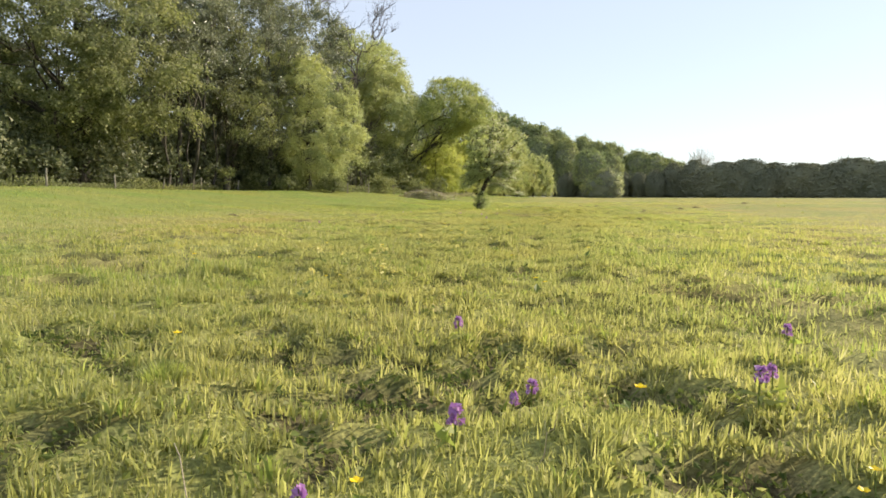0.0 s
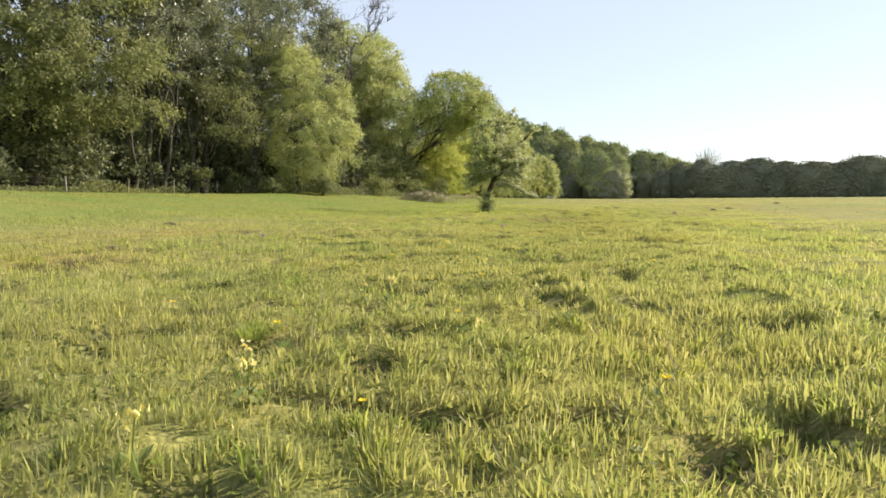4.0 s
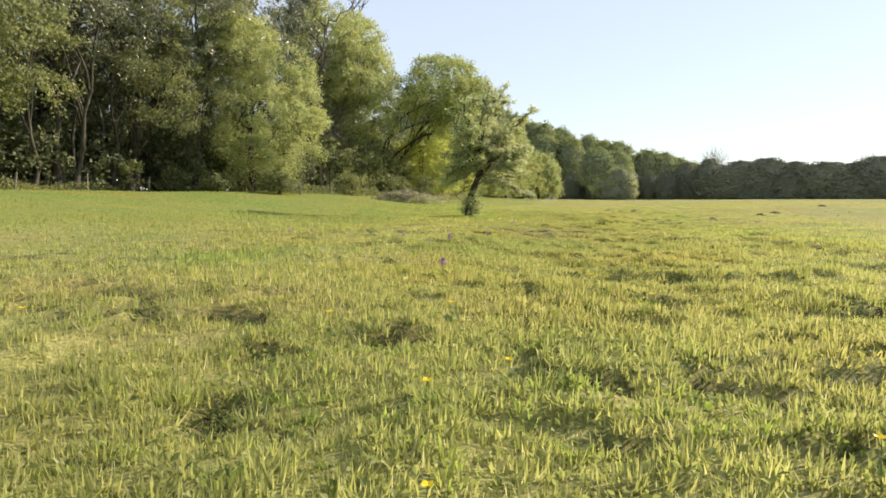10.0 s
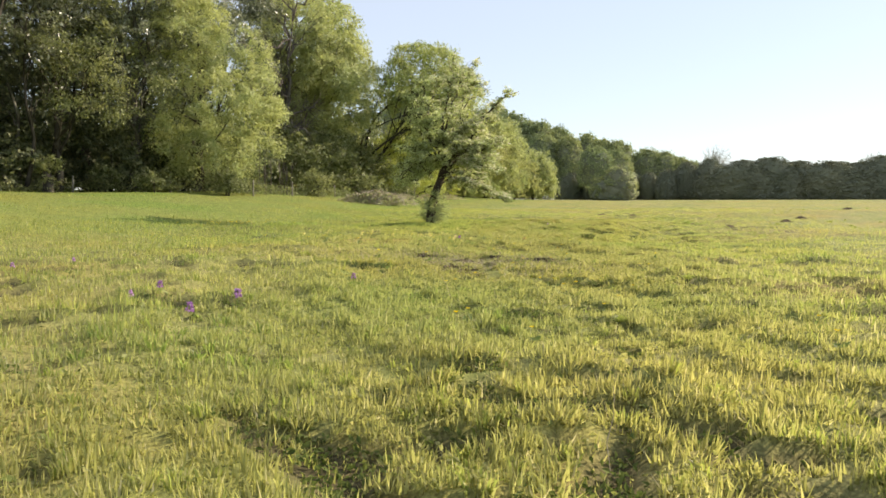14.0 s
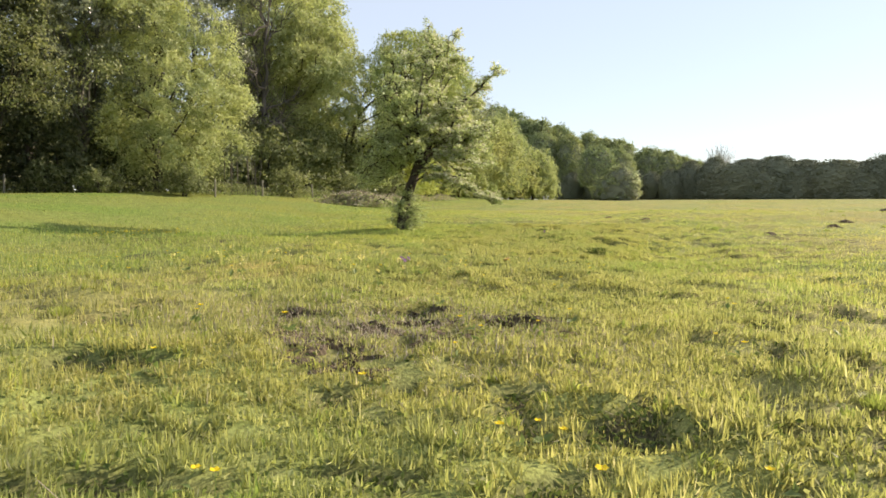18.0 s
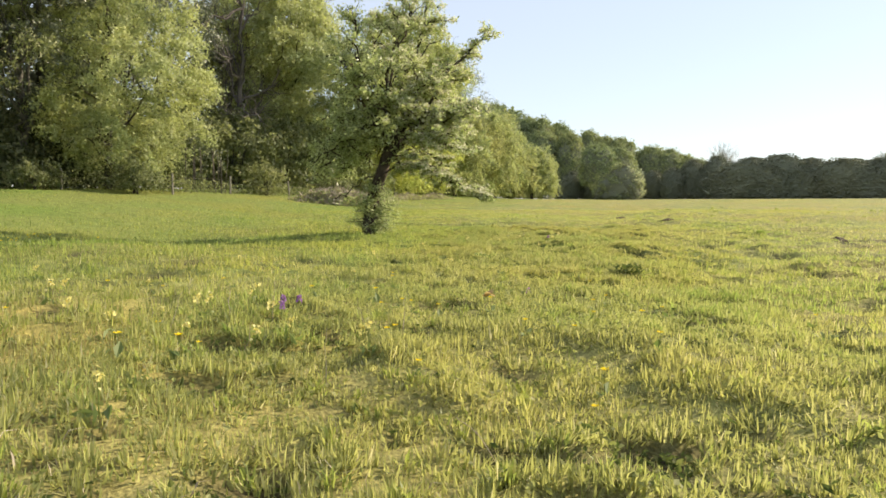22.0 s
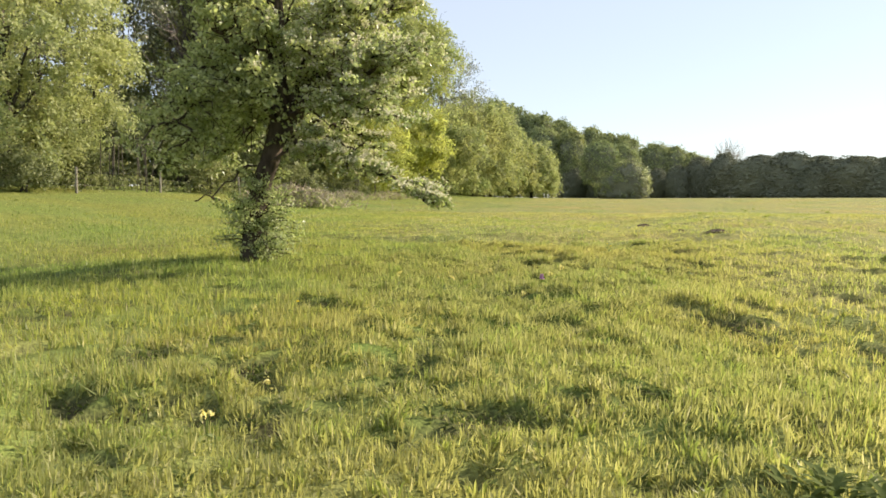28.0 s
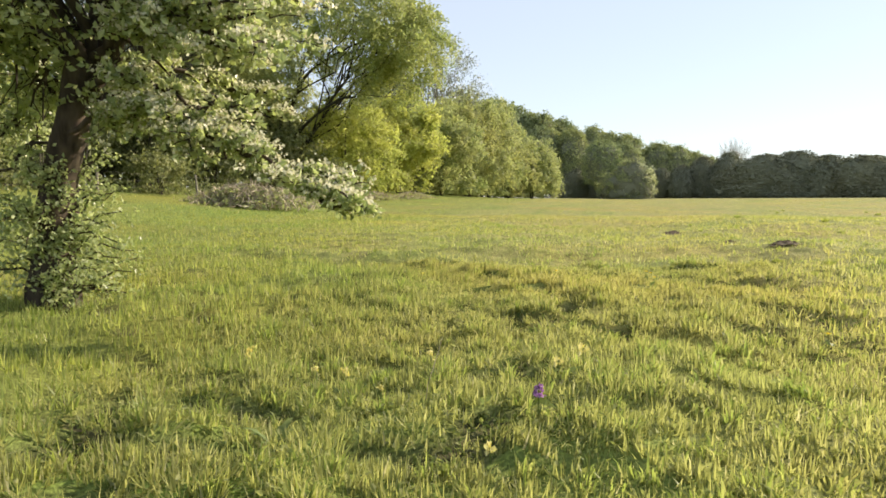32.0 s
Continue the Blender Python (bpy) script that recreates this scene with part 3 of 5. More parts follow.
def tree(name, label, category, x, y, blobs, trunk_r, n, size, mat, seed, clumps=60, flat=0.6, cr=1.0, limbs=6, bark=None, lean=(0, 0), top=None, droop=0.0, inner=0.45, slim=0.55, group="", sides=8, trunks=1, out=1.6):
    """A tree with its base at (x, y): trunk, limbs that reach into the crown, and a crown of leaves in clumps."""
    r = np.random.default_rng(seed)
    root = thing(name, x, y, label, category, group)
    bark = bark or M_BARK
    top = top or max(b[2] for b in blobs)
    P, centres = crown_points(r, blobs, int(n * DENSE), int(clumps * 1.6), cr * 0.88, inner, flat, droop)
    P = P[P[:, 2] > 0.15]
    part("crown", fast_mesh("crown", *(lambda vf: (vf[0], [vf[1]]))(small_leaves(r, P, size * BIG, droop, 0.65, 0.5, unit(P - np.mean([b[:3] for b in blobs], 0)) * out)), mat), root)
    for k in range(trunks):
        off = r.normal(0, trunk_r * 2.2, 2) * (k > 0)
        pts = bent(r, (off[0], off[1], -0.25), (lean[0] + off[0] * 3, lean[1] + off[1] * 3, top), 9, 0, 0.012)
        rad = trunk_r * np.linspace(1, 0.16, 9) * (1 if k == 0 else 0.7)
        rad[0] *= 1.35
        v, f = tube(pts, rad, sides)
        part("trunk", fast_mesh("trunk", v, [f], bark, True), root)
    reach = centres[r.permutation(len(centres))]
    for k in range(min(limbs, len(reach))):
        c = reach[k]
        s = np.clip(c[2] / top * r.uniform(0.35, 0.75), 0.12, 0.85)
        j = s * 8
        i0 = int(j)
        start = pts[i0] + (pts[min(i0 + 1, 8)] - pts[i0]) * (j - i0)
        line = bent(r, start, c, 7, 0.08, 0.045)
        pieces = [tube(line, trunk_r * np.linspace(0.42 * (1 - s * 0.6), 0.05, 7), 6)]
        for q in range(2):
            a = line[r.integers(2, 6)]
            pieces.append(tube(bent(r, a, a + (c - start) * 0.3 + r.normal(0, 0.12 * np.linalg.norm(c - start), 3), 5), trunk_r * np.linspace(0.12, 0.02, 5), 4))
        v, f = join(pieces)
        part("limb", fast_mesh("limb", v, [f], bark, True), root)
    return root


def crown_core(root, blobs, mat, seed, k=0.84, cover=0, size=0.4, cover_mat=None):
    """An added solid core inside a far crown, lumpy masses that no light passes, and the leaves that cover it."""
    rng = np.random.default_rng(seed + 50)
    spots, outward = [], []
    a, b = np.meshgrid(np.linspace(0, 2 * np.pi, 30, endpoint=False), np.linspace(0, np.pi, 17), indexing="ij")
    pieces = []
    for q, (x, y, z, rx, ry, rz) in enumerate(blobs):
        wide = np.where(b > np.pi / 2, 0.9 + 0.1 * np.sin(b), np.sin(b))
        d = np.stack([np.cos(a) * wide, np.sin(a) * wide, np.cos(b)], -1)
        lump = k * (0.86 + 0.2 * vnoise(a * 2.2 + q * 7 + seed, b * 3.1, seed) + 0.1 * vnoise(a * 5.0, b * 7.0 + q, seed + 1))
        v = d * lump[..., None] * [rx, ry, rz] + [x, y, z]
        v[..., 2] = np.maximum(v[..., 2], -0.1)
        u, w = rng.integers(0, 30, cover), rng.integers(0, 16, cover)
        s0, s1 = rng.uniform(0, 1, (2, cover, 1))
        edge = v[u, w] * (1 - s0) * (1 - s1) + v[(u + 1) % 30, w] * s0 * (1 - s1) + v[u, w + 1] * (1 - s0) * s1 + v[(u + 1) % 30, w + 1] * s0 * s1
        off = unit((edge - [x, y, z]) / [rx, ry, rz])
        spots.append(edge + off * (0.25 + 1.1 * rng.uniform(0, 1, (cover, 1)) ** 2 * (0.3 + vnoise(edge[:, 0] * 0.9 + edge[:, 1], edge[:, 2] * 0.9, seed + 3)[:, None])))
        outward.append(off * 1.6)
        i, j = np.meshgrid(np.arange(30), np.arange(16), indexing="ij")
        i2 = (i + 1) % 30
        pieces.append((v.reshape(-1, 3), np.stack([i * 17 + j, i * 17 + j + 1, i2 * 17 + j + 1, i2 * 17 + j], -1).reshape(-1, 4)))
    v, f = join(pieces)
    part("crown_core", fast_mesh("crown_core", v, [f], mat, True), root)
    if cover:
        v, f = small_leaves(rng, np.concatenate(spots), size, 0.2, 0.8, 0.3, np.concatenate(outward))
        tagged(part("outer_leaves", fast_mesh("outer_leaves", v, [f], cover_mat or mat), root), kind="stuff")


def bush(name, label, x, y, h, r, n, size, mat, seed, group="", droop=0.0, category="bush", cr=None, inner=0.5, out=1.4, fine=1.0, full=False):
    blobs = [(0, 0, h * 0.5, r * 0.8, r * 0.8, h * 0.48), (r * 0.3, -r * 0.2, h * 0.36, r * 0.7, r * 0.7, h * 0.36), (-r * 0.35, r * 0.2, h * 0.4, r * 0.65, r * 0.65, h * 0.4)]
    root = tree(name, label, category, x, y, blobs, 0.05 + h * 0.012, n, size, mat, seed, clumps=int((26 + r * 10) * fine), cr=cr or 0.22 * r + 0.25, limbs=5, flat=0.95, group=group, droop=droop, inner=inner, top=h * 0.6, sides=6, trunks=2, out=out)
    if full:
        crown_core(root, blobs, mat, seed, 0.84, 3600, 0.42)
    return root


# the wood's edge behind the fence, from the near end to the far end
tree("oak_tree", "broad dark green oak with sunlit outer sprays", "tree", -29.5, 37.5, [(0, 0, 9.0, 6.4, 6.5, 5.6), (4.2, 0.3, 6.6, 3.6, 4.2, 2.4), (2.0, -0.8, 4.9, 2.8, 4, 1.4), (-2, -3, 7, 6, 5, 4.6), (-1.5, -1, 13.5, 5, 5, 3.6)], 0.42, 30000, 0.22, M_OAK, 11, clumps=150, cr=1.25, limbs=12, droop=0.12, flat=0.34, inner=0.62)
tree("alder_tree", "tall grey-green alder with dark upright trunks", "tree", -33, 50, [(0, 0, 12, 5, 5, 9), (2, 1, 6, 4.5, 4.5, 4.5)], 0.3, 15000, 0.24, M_ALDER, 13, clumps=110, cr=1.1, limbs=8, trunks=2)
tree("alder_tree", "tall grey-green alder with dark upright trunks", "tree", -28.2, 54.4, [(0, 0, 13, 4.2, 4.2, 7.5), (0.6, -1, 7, 3.6, 3.6, 3.4)], 0.3, 11000, 0.22, M_ALDER, 14, clumps=110, cr=1.05, limbs=8, trunks=2)
tree("alder_tree", "tall grey-green alder with dark upright trunks", "tree", -34, 66, [(0, 0, 14, 5.5, 5.5, 9), (2, -2, 7, 5, 5, 5)], 0.32, 13000, 0.26, M_ALDER, 15, clumps=110, cr=1.2, limbs=8)
tree("birch_tree", "slender tree with a pale grey trunk", "tree", -27.6, 48.5, [(0, 0, 10.5, 3, 3, 6)], 0.12, 6000, 0.2, M_ALDER, 17, clumps=70, cr=0.85, limbs=5, bark=M_PALEBARK)
for k, (bx, by, bl) in enumerate([(-28.6, 40.5, 0.6), (-27.4, 46.2, -0.5), (-26.6, 47.8, 0.4), (-28.8, 52.0, 0.8), (-25.2, 55.6, -0.4), (-29.2, 35.0, 0.5), (-24.6, 60.0, 0.7), (-26.9, 42.6, -0.6)]):
    tree("slender_tree", "slender dark-trunked tree at the wood's edge", "tree", bx, by, [(bl, 0, 10.5, 2.2, 2.2, 4.2)], 0.1, 1600, 0.22, M_ALDER, 300 + k, clumps=36, cr=0.8, limbs=9, lean=(bl, 0.2), top=12, group="slender trees")
tree("sallow_tree", "rounded pale yellow-green willow leaning over the fence", "tree", -22.2, 56.2, [(1.6, -0.4, 5.0, 3.9, 3.6, 3.7), (0.2, -0.3, 7.6, 3.7, 3.4, 3.4), (-1.6, 0, 9.6, 3.0, 3.2, 3.0), (0.6, -0.6, 3.0, 3.2, 3.0, 2.0)], 0.26, 24000, 0.165, M_WILLOW, 18, clumps=170, cr=0.8, limbs=14, droop=0.35)
tree("alder_tree", "tall grey-green alder with open hanging sprays", "tree", -27.5, 44.8, [(0, 0, 11, 3.4, 3.4, 4.6)], 0.24, 4200, 0.2, M_ALDER, 24, clumps=80, cr=0.8, limbs=12, flat=0.4, trunks=2)
tree("willow_tree", "tall pale green willow in the wood's edge", "tree", -23.5, 76, [(-0.4, 0, 12.4, 5.0, 5.0, 5.2), (2.6, -1, 9.4, 4.2, 4.5, 5.4), (-2, 0, 7.5, 4.6, 5, 5)], 0.35, 27000, 0.24, M_WILLOW, 19, clumps=190, cr=1.1, limbs=14, droop=0.35)
tree("willow_tree", "tall olive willow behind the wood's edge", "tree", -27.5, 84, [(0, 0, 13, 5.5, 5, 7.5), (3, 0, 9, 4.5, 4.5, 4.5)], 0.32, 15000, 0.3, M_BUSH, 28, clumps=130, cr=1.2, limbs=14, droop=0.25)
tree("alder_tree", "olive-green alder with low sunlit sprays", "tree", -26.3, 49.6, [(3.0, -0.6, 4.1, 2.6, 1.5, 0.6), (3.6, 0.4, 5.4, 2.2, 1.4, 0.5), (2.2, -1.2, 6.6, 2.2, 1.4, 0.6), (0.6, 0, 9.5, 2.6, 2.6, 3.2)], 0.2, 3800, 0.17, M_OAK, 25, clumps=90, cr=0.7, limbs=16, droop=0.15, flat=0.35)
tree("alder_tree", "grey-green alder with open glossy sprays", "tree", -24.7, 53.8, [(0.6, -0.2, 7, 2.6, 2.8, 4.0), (0, 0, 12.5, 3.2, 3.2, 5)], 0.24, 6000, 0.19, M_ALDER, 26, clumps=80, cr=0.75, limbs=14, droop=0.2, flat=0.45, bark=M_PALEBARK)
tree("alder_tree", "tall grey-green alder with dark upright trunks", "tree", -27.5, 68, [(0, 0, 13, 4.5, 4.5, 7)], 0.28, 9000, 0.26, M_ALDER, 20, clumps=90, cr=1.1, limbs=7)
gold = tree("golden_willow", "domed golden-green willow on a leaning dark trunk", "tree", -20.4, 80, [(7.0, -2, 10.1, 3.7, 3.8, 2.8), (5.8, -1.5, 9.0, 3.0, 3.2, 2.5), (9.0, -1.6, 8.4, 2.4, 2.8, 2.5)], 0.2, 12000, 0.22, M_DOME, 21, clumps=130, cr=0.9, limbs=16, droop=0.45, lean=(6.6, -2), top=9.2, inner=0.7)
bow = np.random.default_rng(27)
for line, rad in (([(0.1, 0, 0.6), (0.5, -0.1, 2.2), (1.6, -1.0, 3.4), (3.2, -2.0, 4.4), (5.2, -2.9, 5.3), (6.2, -3.1, 5.4)], 0.17), ([(0.3, -0.2, 2.0), (1.3, -2.6, 4.7), (3.4, -4.2, 5.7), (6.0, -5.6, 6.4)], 0.09), ([(0.6, -0.2, 2.6), (1.2, -0.8, 5.2), (2.6, -1.4, 7.2), (5.6, -2, 8.6), (8.2, -2, 9.2)], 0.15), ([(1.4, -0.8, 5.4), (2.2, -1.2, 8.0), (3.8, -1.6, 10.4)], 0.08)):
    c = chain(line, 5)
    pieces = [tube(c, np.linspace(rad, 0.03, len(c)), 8)]
    for q in range(14):
        a = c[bow.integers(len(c) // 3, len(c))]
        pieces.append(tube(bent(bow, a, a + bow.normal(0, 0.7, 3) + [0.4, 0, 0.6], 5, 0.05, 0.06), np.linspace(0.03, 0.008, 5), 4))
    v, f = join(pieces)
    part("limb", fast_mesh("limb", v, [f], M_BARK, True), gold, "dark slanting willow limb")
tree("golden_willow", "low bright yellow-green willow bush under a slanting limb", "tree", -16.2, 80.8, [(0, 0, 3.6, 2.4, 2.4, 3.2), (1.3, 1, 3.0, 2.0, 2.2, 2.6), (-1.4, 0.5, 3.2, 1.6, 2, 2.2)], 0.12, 9000, 0.2, M_GOLD, 22, clumps=90, cr=0.8, limbs=5, droop=0.35, top=5)
tree("ash_tree", "thinly leaved pale tree with bare branches showing", "tree", -18, 112, [(0, 0, 12, 5.0, 5, 5.5), (2, 0, 10, 4.2, 4, 5)], 0.26, 4600, 0.22, M_ALDER, 23, clumps=110, cr=1.2, limbs=34, bark=M_TWIG, trunks=3, inner=0.6)
for k, (bx, by, bh, br) in enumerate([(-16.2, 94, 8.5, 3.6), (-14.2, 102, 9, 3.9), (-13, 110, 10.5, 4.2), (-12.0, 118, 11, 4.0), (-10.6, 126, 10.5, 4.0), (-14.5, 120, 13, 5)]):
    bush("willow_bush", ("golden-green" if k == 0 else "dense olive-green") + " willow bush at the meadow's edge", bx, by, bh, br, 9000, 0.3, M_GOLD if k == 0 else M_BUSH, 40 + k, "willow bushes along the wood")
bush("round_bush", "rounded yellow-green bush at the end of the wood", -7.9, 131, 7.6, 3.9, 9000, 0.3, M_WILLOW, 50)
may = tree("hawthorn_bush", "rounded grey-green hawthorn bush dusted with blossom", "bush", 5.2, 146, [(-0.3, 0, 1.9, 3.9, 3.4, 2.3), (0.9, 0, 3.6, 2.6, 2.6, 2.4), (1.6, -0.6, 2.0, 2.4, 2.4, 2.2)], 0.12, 5000, 0.22, M_FARTREE, 51, clumps=120, cr=0.6, limbs=5, flat=0.9, inner=0.75, out=2.5, top=3.5, trunks=2)
# dark core colour puts the bush's inner shade behind its leaves
crown_core(may, [(-0.3, 0, 1.9, 3.9, 3.4, 2.3), (0.9, 0, 3.6, 2.6, 2.6, 2.4), (1.6, -0.6, 2.0, 2.4, 2.4, 2.2)], M_FAR, 52, 0.8, 1200, 0.24)
bow = np.random.default_rng(53)
# blossom on the right only, its pale colour also standing for sunlight there
P, _ = crown_points(bow, [(2.3, -0.8, 3.5, 1.5, 1.9, 2.0), (2.9, -0.6, 1.9, 1.3, 1.9, 1.7)], 2600, 60, 0.5, 0.7, 0.9)
v, f = small_leaves(bow, P[P[:, 2] > 0.15], 0.2, 0, 0.8, 0.3)
tagged(part("blossom", fast_mesh("blossom", v, [f], M_MAYBUSH), may, "cream blossom on the sunny side, doubling as its sunlight"), kind="stuff")


# the deeper rows of the wood
deep = [tree("woodland_tree", "tall dark green tree deep in the wood", "tree", -46, 20, [(0, 0, 11, 5.5, 5.5, 8), (1, 1, 6, 5, 5, 5)], 0.3, 1500, 0.8, M_ALDER, 60, clumps=70, cr=1.6, limbs=3, group="trees deep in the wood"),
        tree("woodland_tree", "tall dark green tree deep in the wood", "tree", -43, 31, [(0, 0, 10, 5.5, 5.5, 7), (-1, 1, 6, 5.2, 5.2, 5)], 0.3, 1500, 0.8, M_OAK, 61, clumps=70, cr=1.6, limbs=3, group="trees deep in the wood")]
rr = random.Random(5)
for k in range(26):
    yy = 38 + k * 5.2
    xx = (-43 + 6 * smooth(40, 90, yy) + 9 * smooth(80, 130, yy)) + rr.uniform(-3, 2)
    m = pose(xx, yy, float(ground_z(xx, yy)), 0, 0, rr.uniform(0, 360)) @ Matrix.Scale(rr.uniform(0.5, 0.68), 4)
    copy_thing(deep[k % 2], m)

# leafless grey trees over the wood
for bx, by, bh, sd in ((-23.6, 70.5, 13.5, 73), (-31.5, 82, 24, 70), (-30, 96, 24, 71)):
    r = np.random.default_rng(sd)
    root = thing("bare_tree", bx, by, "tall grey tree still almost leafless", "tree", "bare trees")
    spine = bent(r, (0, 0, -0.2), (1, 0, bh), 10, 0, 0.012)
    part("trunk", fast_mesh("trunk", *(lambda vf: (vf[0], [vf[1]]))(tube(spine, np.linspace(0.3, 0.03, 10), 7)), M_TWIG, True), root)
    for q in range(24):
        a = spine[r.integers(3, 10)]
        e = a + unit(r.normal(size=3) + [0, 0, 0.9]) * r.uniform(3, 6)
        line = bent(r, a, e, 7, 0.05, 0.04)
        pieces = [tube(line, np.linspace(0.09, 0.012, 7), 4)]
        for w in range(24):
            c = line[r.integers(1, 7)]
            pieces.append(tube(bent(r, c, c + unit(r.normal(size=3) + unit(e - a) + [0, 0, 0.5]) * r.uniform(0.8, 2.2), 4, 0, 0.06), np.linspace(0.026, 0.01, 4), 3))
        part("limb", fast_mesh("limb", *(lambda vf: (vf[0], [vf[1]]))(join(pieces)), M_TWIG), root)

# dark understorey along the fence, leaf colour lowered for the shade there
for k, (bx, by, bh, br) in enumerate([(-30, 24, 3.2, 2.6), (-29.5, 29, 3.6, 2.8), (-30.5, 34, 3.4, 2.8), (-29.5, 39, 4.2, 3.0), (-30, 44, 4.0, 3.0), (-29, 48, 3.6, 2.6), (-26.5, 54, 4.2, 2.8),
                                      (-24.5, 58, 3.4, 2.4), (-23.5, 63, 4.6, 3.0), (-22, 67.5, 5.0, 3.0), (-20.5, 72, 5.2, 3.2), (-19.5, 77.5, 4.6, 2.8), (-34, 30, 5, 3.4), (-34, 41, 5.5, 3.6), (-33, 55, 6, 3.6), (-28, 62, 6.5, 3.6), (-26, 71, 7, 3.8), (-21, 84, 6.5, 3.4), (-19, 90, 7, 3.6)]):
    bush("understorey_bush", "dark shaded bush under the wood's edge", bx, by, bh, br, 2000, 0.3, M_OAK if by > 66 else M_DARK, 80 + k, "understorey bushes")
for k, (bx, by, bh, br) in enumerate([(-17.2, 62.5, 2.3, 1.3), (-20.2, 58, 1.6, 1.2), (-15.6, 69, 2.0, 1.3), (-24.9, 51.4, 1.7, 1.1), (-19.0, 53.6, 1.5, 1.2), (-22, 51.5, 1.4, 1.2), (-14.6, 75, 2.4, 1.5)]):
    bush("elder_bush", "small fresh green elder bush by the fence", bx, by, bh * 0.85, br * 0.9, 1100, 0.15, M_OAK, 110 + k, "elder bushes by the fence", cr=0.35)

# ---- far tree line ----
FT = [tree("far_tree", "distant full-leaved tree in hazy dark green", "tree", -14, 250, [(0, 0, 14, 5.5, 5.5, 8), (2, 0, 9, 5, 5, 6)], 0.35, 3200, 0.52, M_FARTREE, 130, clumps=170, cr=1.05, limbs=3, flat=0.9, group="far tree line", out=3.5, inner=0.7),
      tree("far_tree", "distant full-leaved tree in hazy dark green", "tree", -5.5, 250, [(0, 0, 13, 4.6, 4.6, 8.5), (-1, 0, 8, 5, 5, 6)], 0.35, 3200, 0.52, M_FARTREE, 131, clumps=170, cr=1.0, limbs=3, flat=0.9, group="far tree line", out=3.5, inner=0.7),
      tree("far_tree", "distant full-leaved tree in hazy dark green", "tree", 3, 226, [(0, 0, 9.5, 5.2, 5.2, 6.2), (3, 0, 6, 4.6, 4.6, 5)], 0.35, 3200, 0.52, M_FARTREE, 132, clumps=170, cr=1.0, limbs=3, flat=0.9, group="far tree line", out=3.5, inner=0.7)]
# cores in a darker colour than the leaves, for the shade inside the crowns
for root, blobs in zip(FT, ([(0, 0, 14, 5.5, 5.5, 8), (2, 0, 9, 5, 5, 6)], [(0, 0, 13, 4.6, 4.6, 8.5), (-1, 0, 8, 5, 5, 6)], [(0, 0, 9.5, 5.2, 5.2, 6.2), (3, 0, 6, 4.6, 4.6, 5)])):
    crown_core(root, blobs, M_FAR, 133, 0.82, 3600, 0.5, M_FARTREE)
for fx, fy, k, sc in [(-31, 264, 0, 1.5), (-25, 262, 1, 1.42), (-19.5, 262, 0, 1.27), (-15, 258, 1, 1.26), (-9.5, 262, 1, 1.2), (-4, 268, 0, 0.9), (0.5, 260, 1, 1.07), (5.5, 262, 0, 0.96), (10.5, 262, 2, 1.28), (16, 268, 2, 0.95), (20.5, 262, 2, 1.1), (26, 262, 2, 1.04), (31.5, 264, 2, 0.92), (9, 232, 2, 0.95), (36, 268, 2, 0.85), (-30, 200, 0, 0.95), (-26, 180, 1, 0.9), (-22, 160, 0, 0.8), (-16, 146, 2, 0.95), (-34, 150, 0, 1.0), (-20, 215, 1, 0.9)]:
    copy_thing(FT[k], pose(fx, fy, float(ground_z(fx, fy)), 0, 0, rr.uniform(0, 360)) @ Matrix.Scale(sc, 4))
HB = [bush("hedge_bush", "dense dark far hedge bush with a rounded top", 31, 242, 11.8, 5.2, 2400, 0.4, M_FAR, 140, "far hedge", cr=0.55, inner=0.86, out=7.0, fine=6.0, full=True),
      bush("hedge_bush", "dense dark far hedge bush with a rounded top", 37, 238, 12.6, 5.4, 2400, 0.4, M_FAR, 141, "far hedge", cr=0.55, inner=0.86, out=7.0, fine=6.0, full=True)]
for k in range(15):
    hx = 45 + k * 7.6 if k < 8 else 107 + (k - 8) * 13
    hy = 232 - 0.04 * (hx - 42) + rr.uniform(-1.5, 1.5) - (0 if k < 8 else (k - 8) ** 2 * 1.0)
    copy_thing(HB[k % 2], pose(hx, hy, float(ground_z(hx, hy)), 0, 0, 180 * (k % 3 == 0)) @ Matrix.Diagonal((rr.uniform(1.7, 2.3), 1.1, rr.uniform(0.86, 1.06) * (1.0 if k < 8 else 1.3), 1)))
for fx, fy, sc in ((20, 245, 0.75), (25, 240, 0.8), (14, 246, 0.8), (3, 246, 0.8), (-4, 232, 0.7)):
    copy_thing(HB[0], pose(fx, fy, float(ground_z(fx, fy)), 0, 0, rr.uniform(0, 360)) @ Matrix.Scale(sc, 4))
r = np.random.default_rng(150)
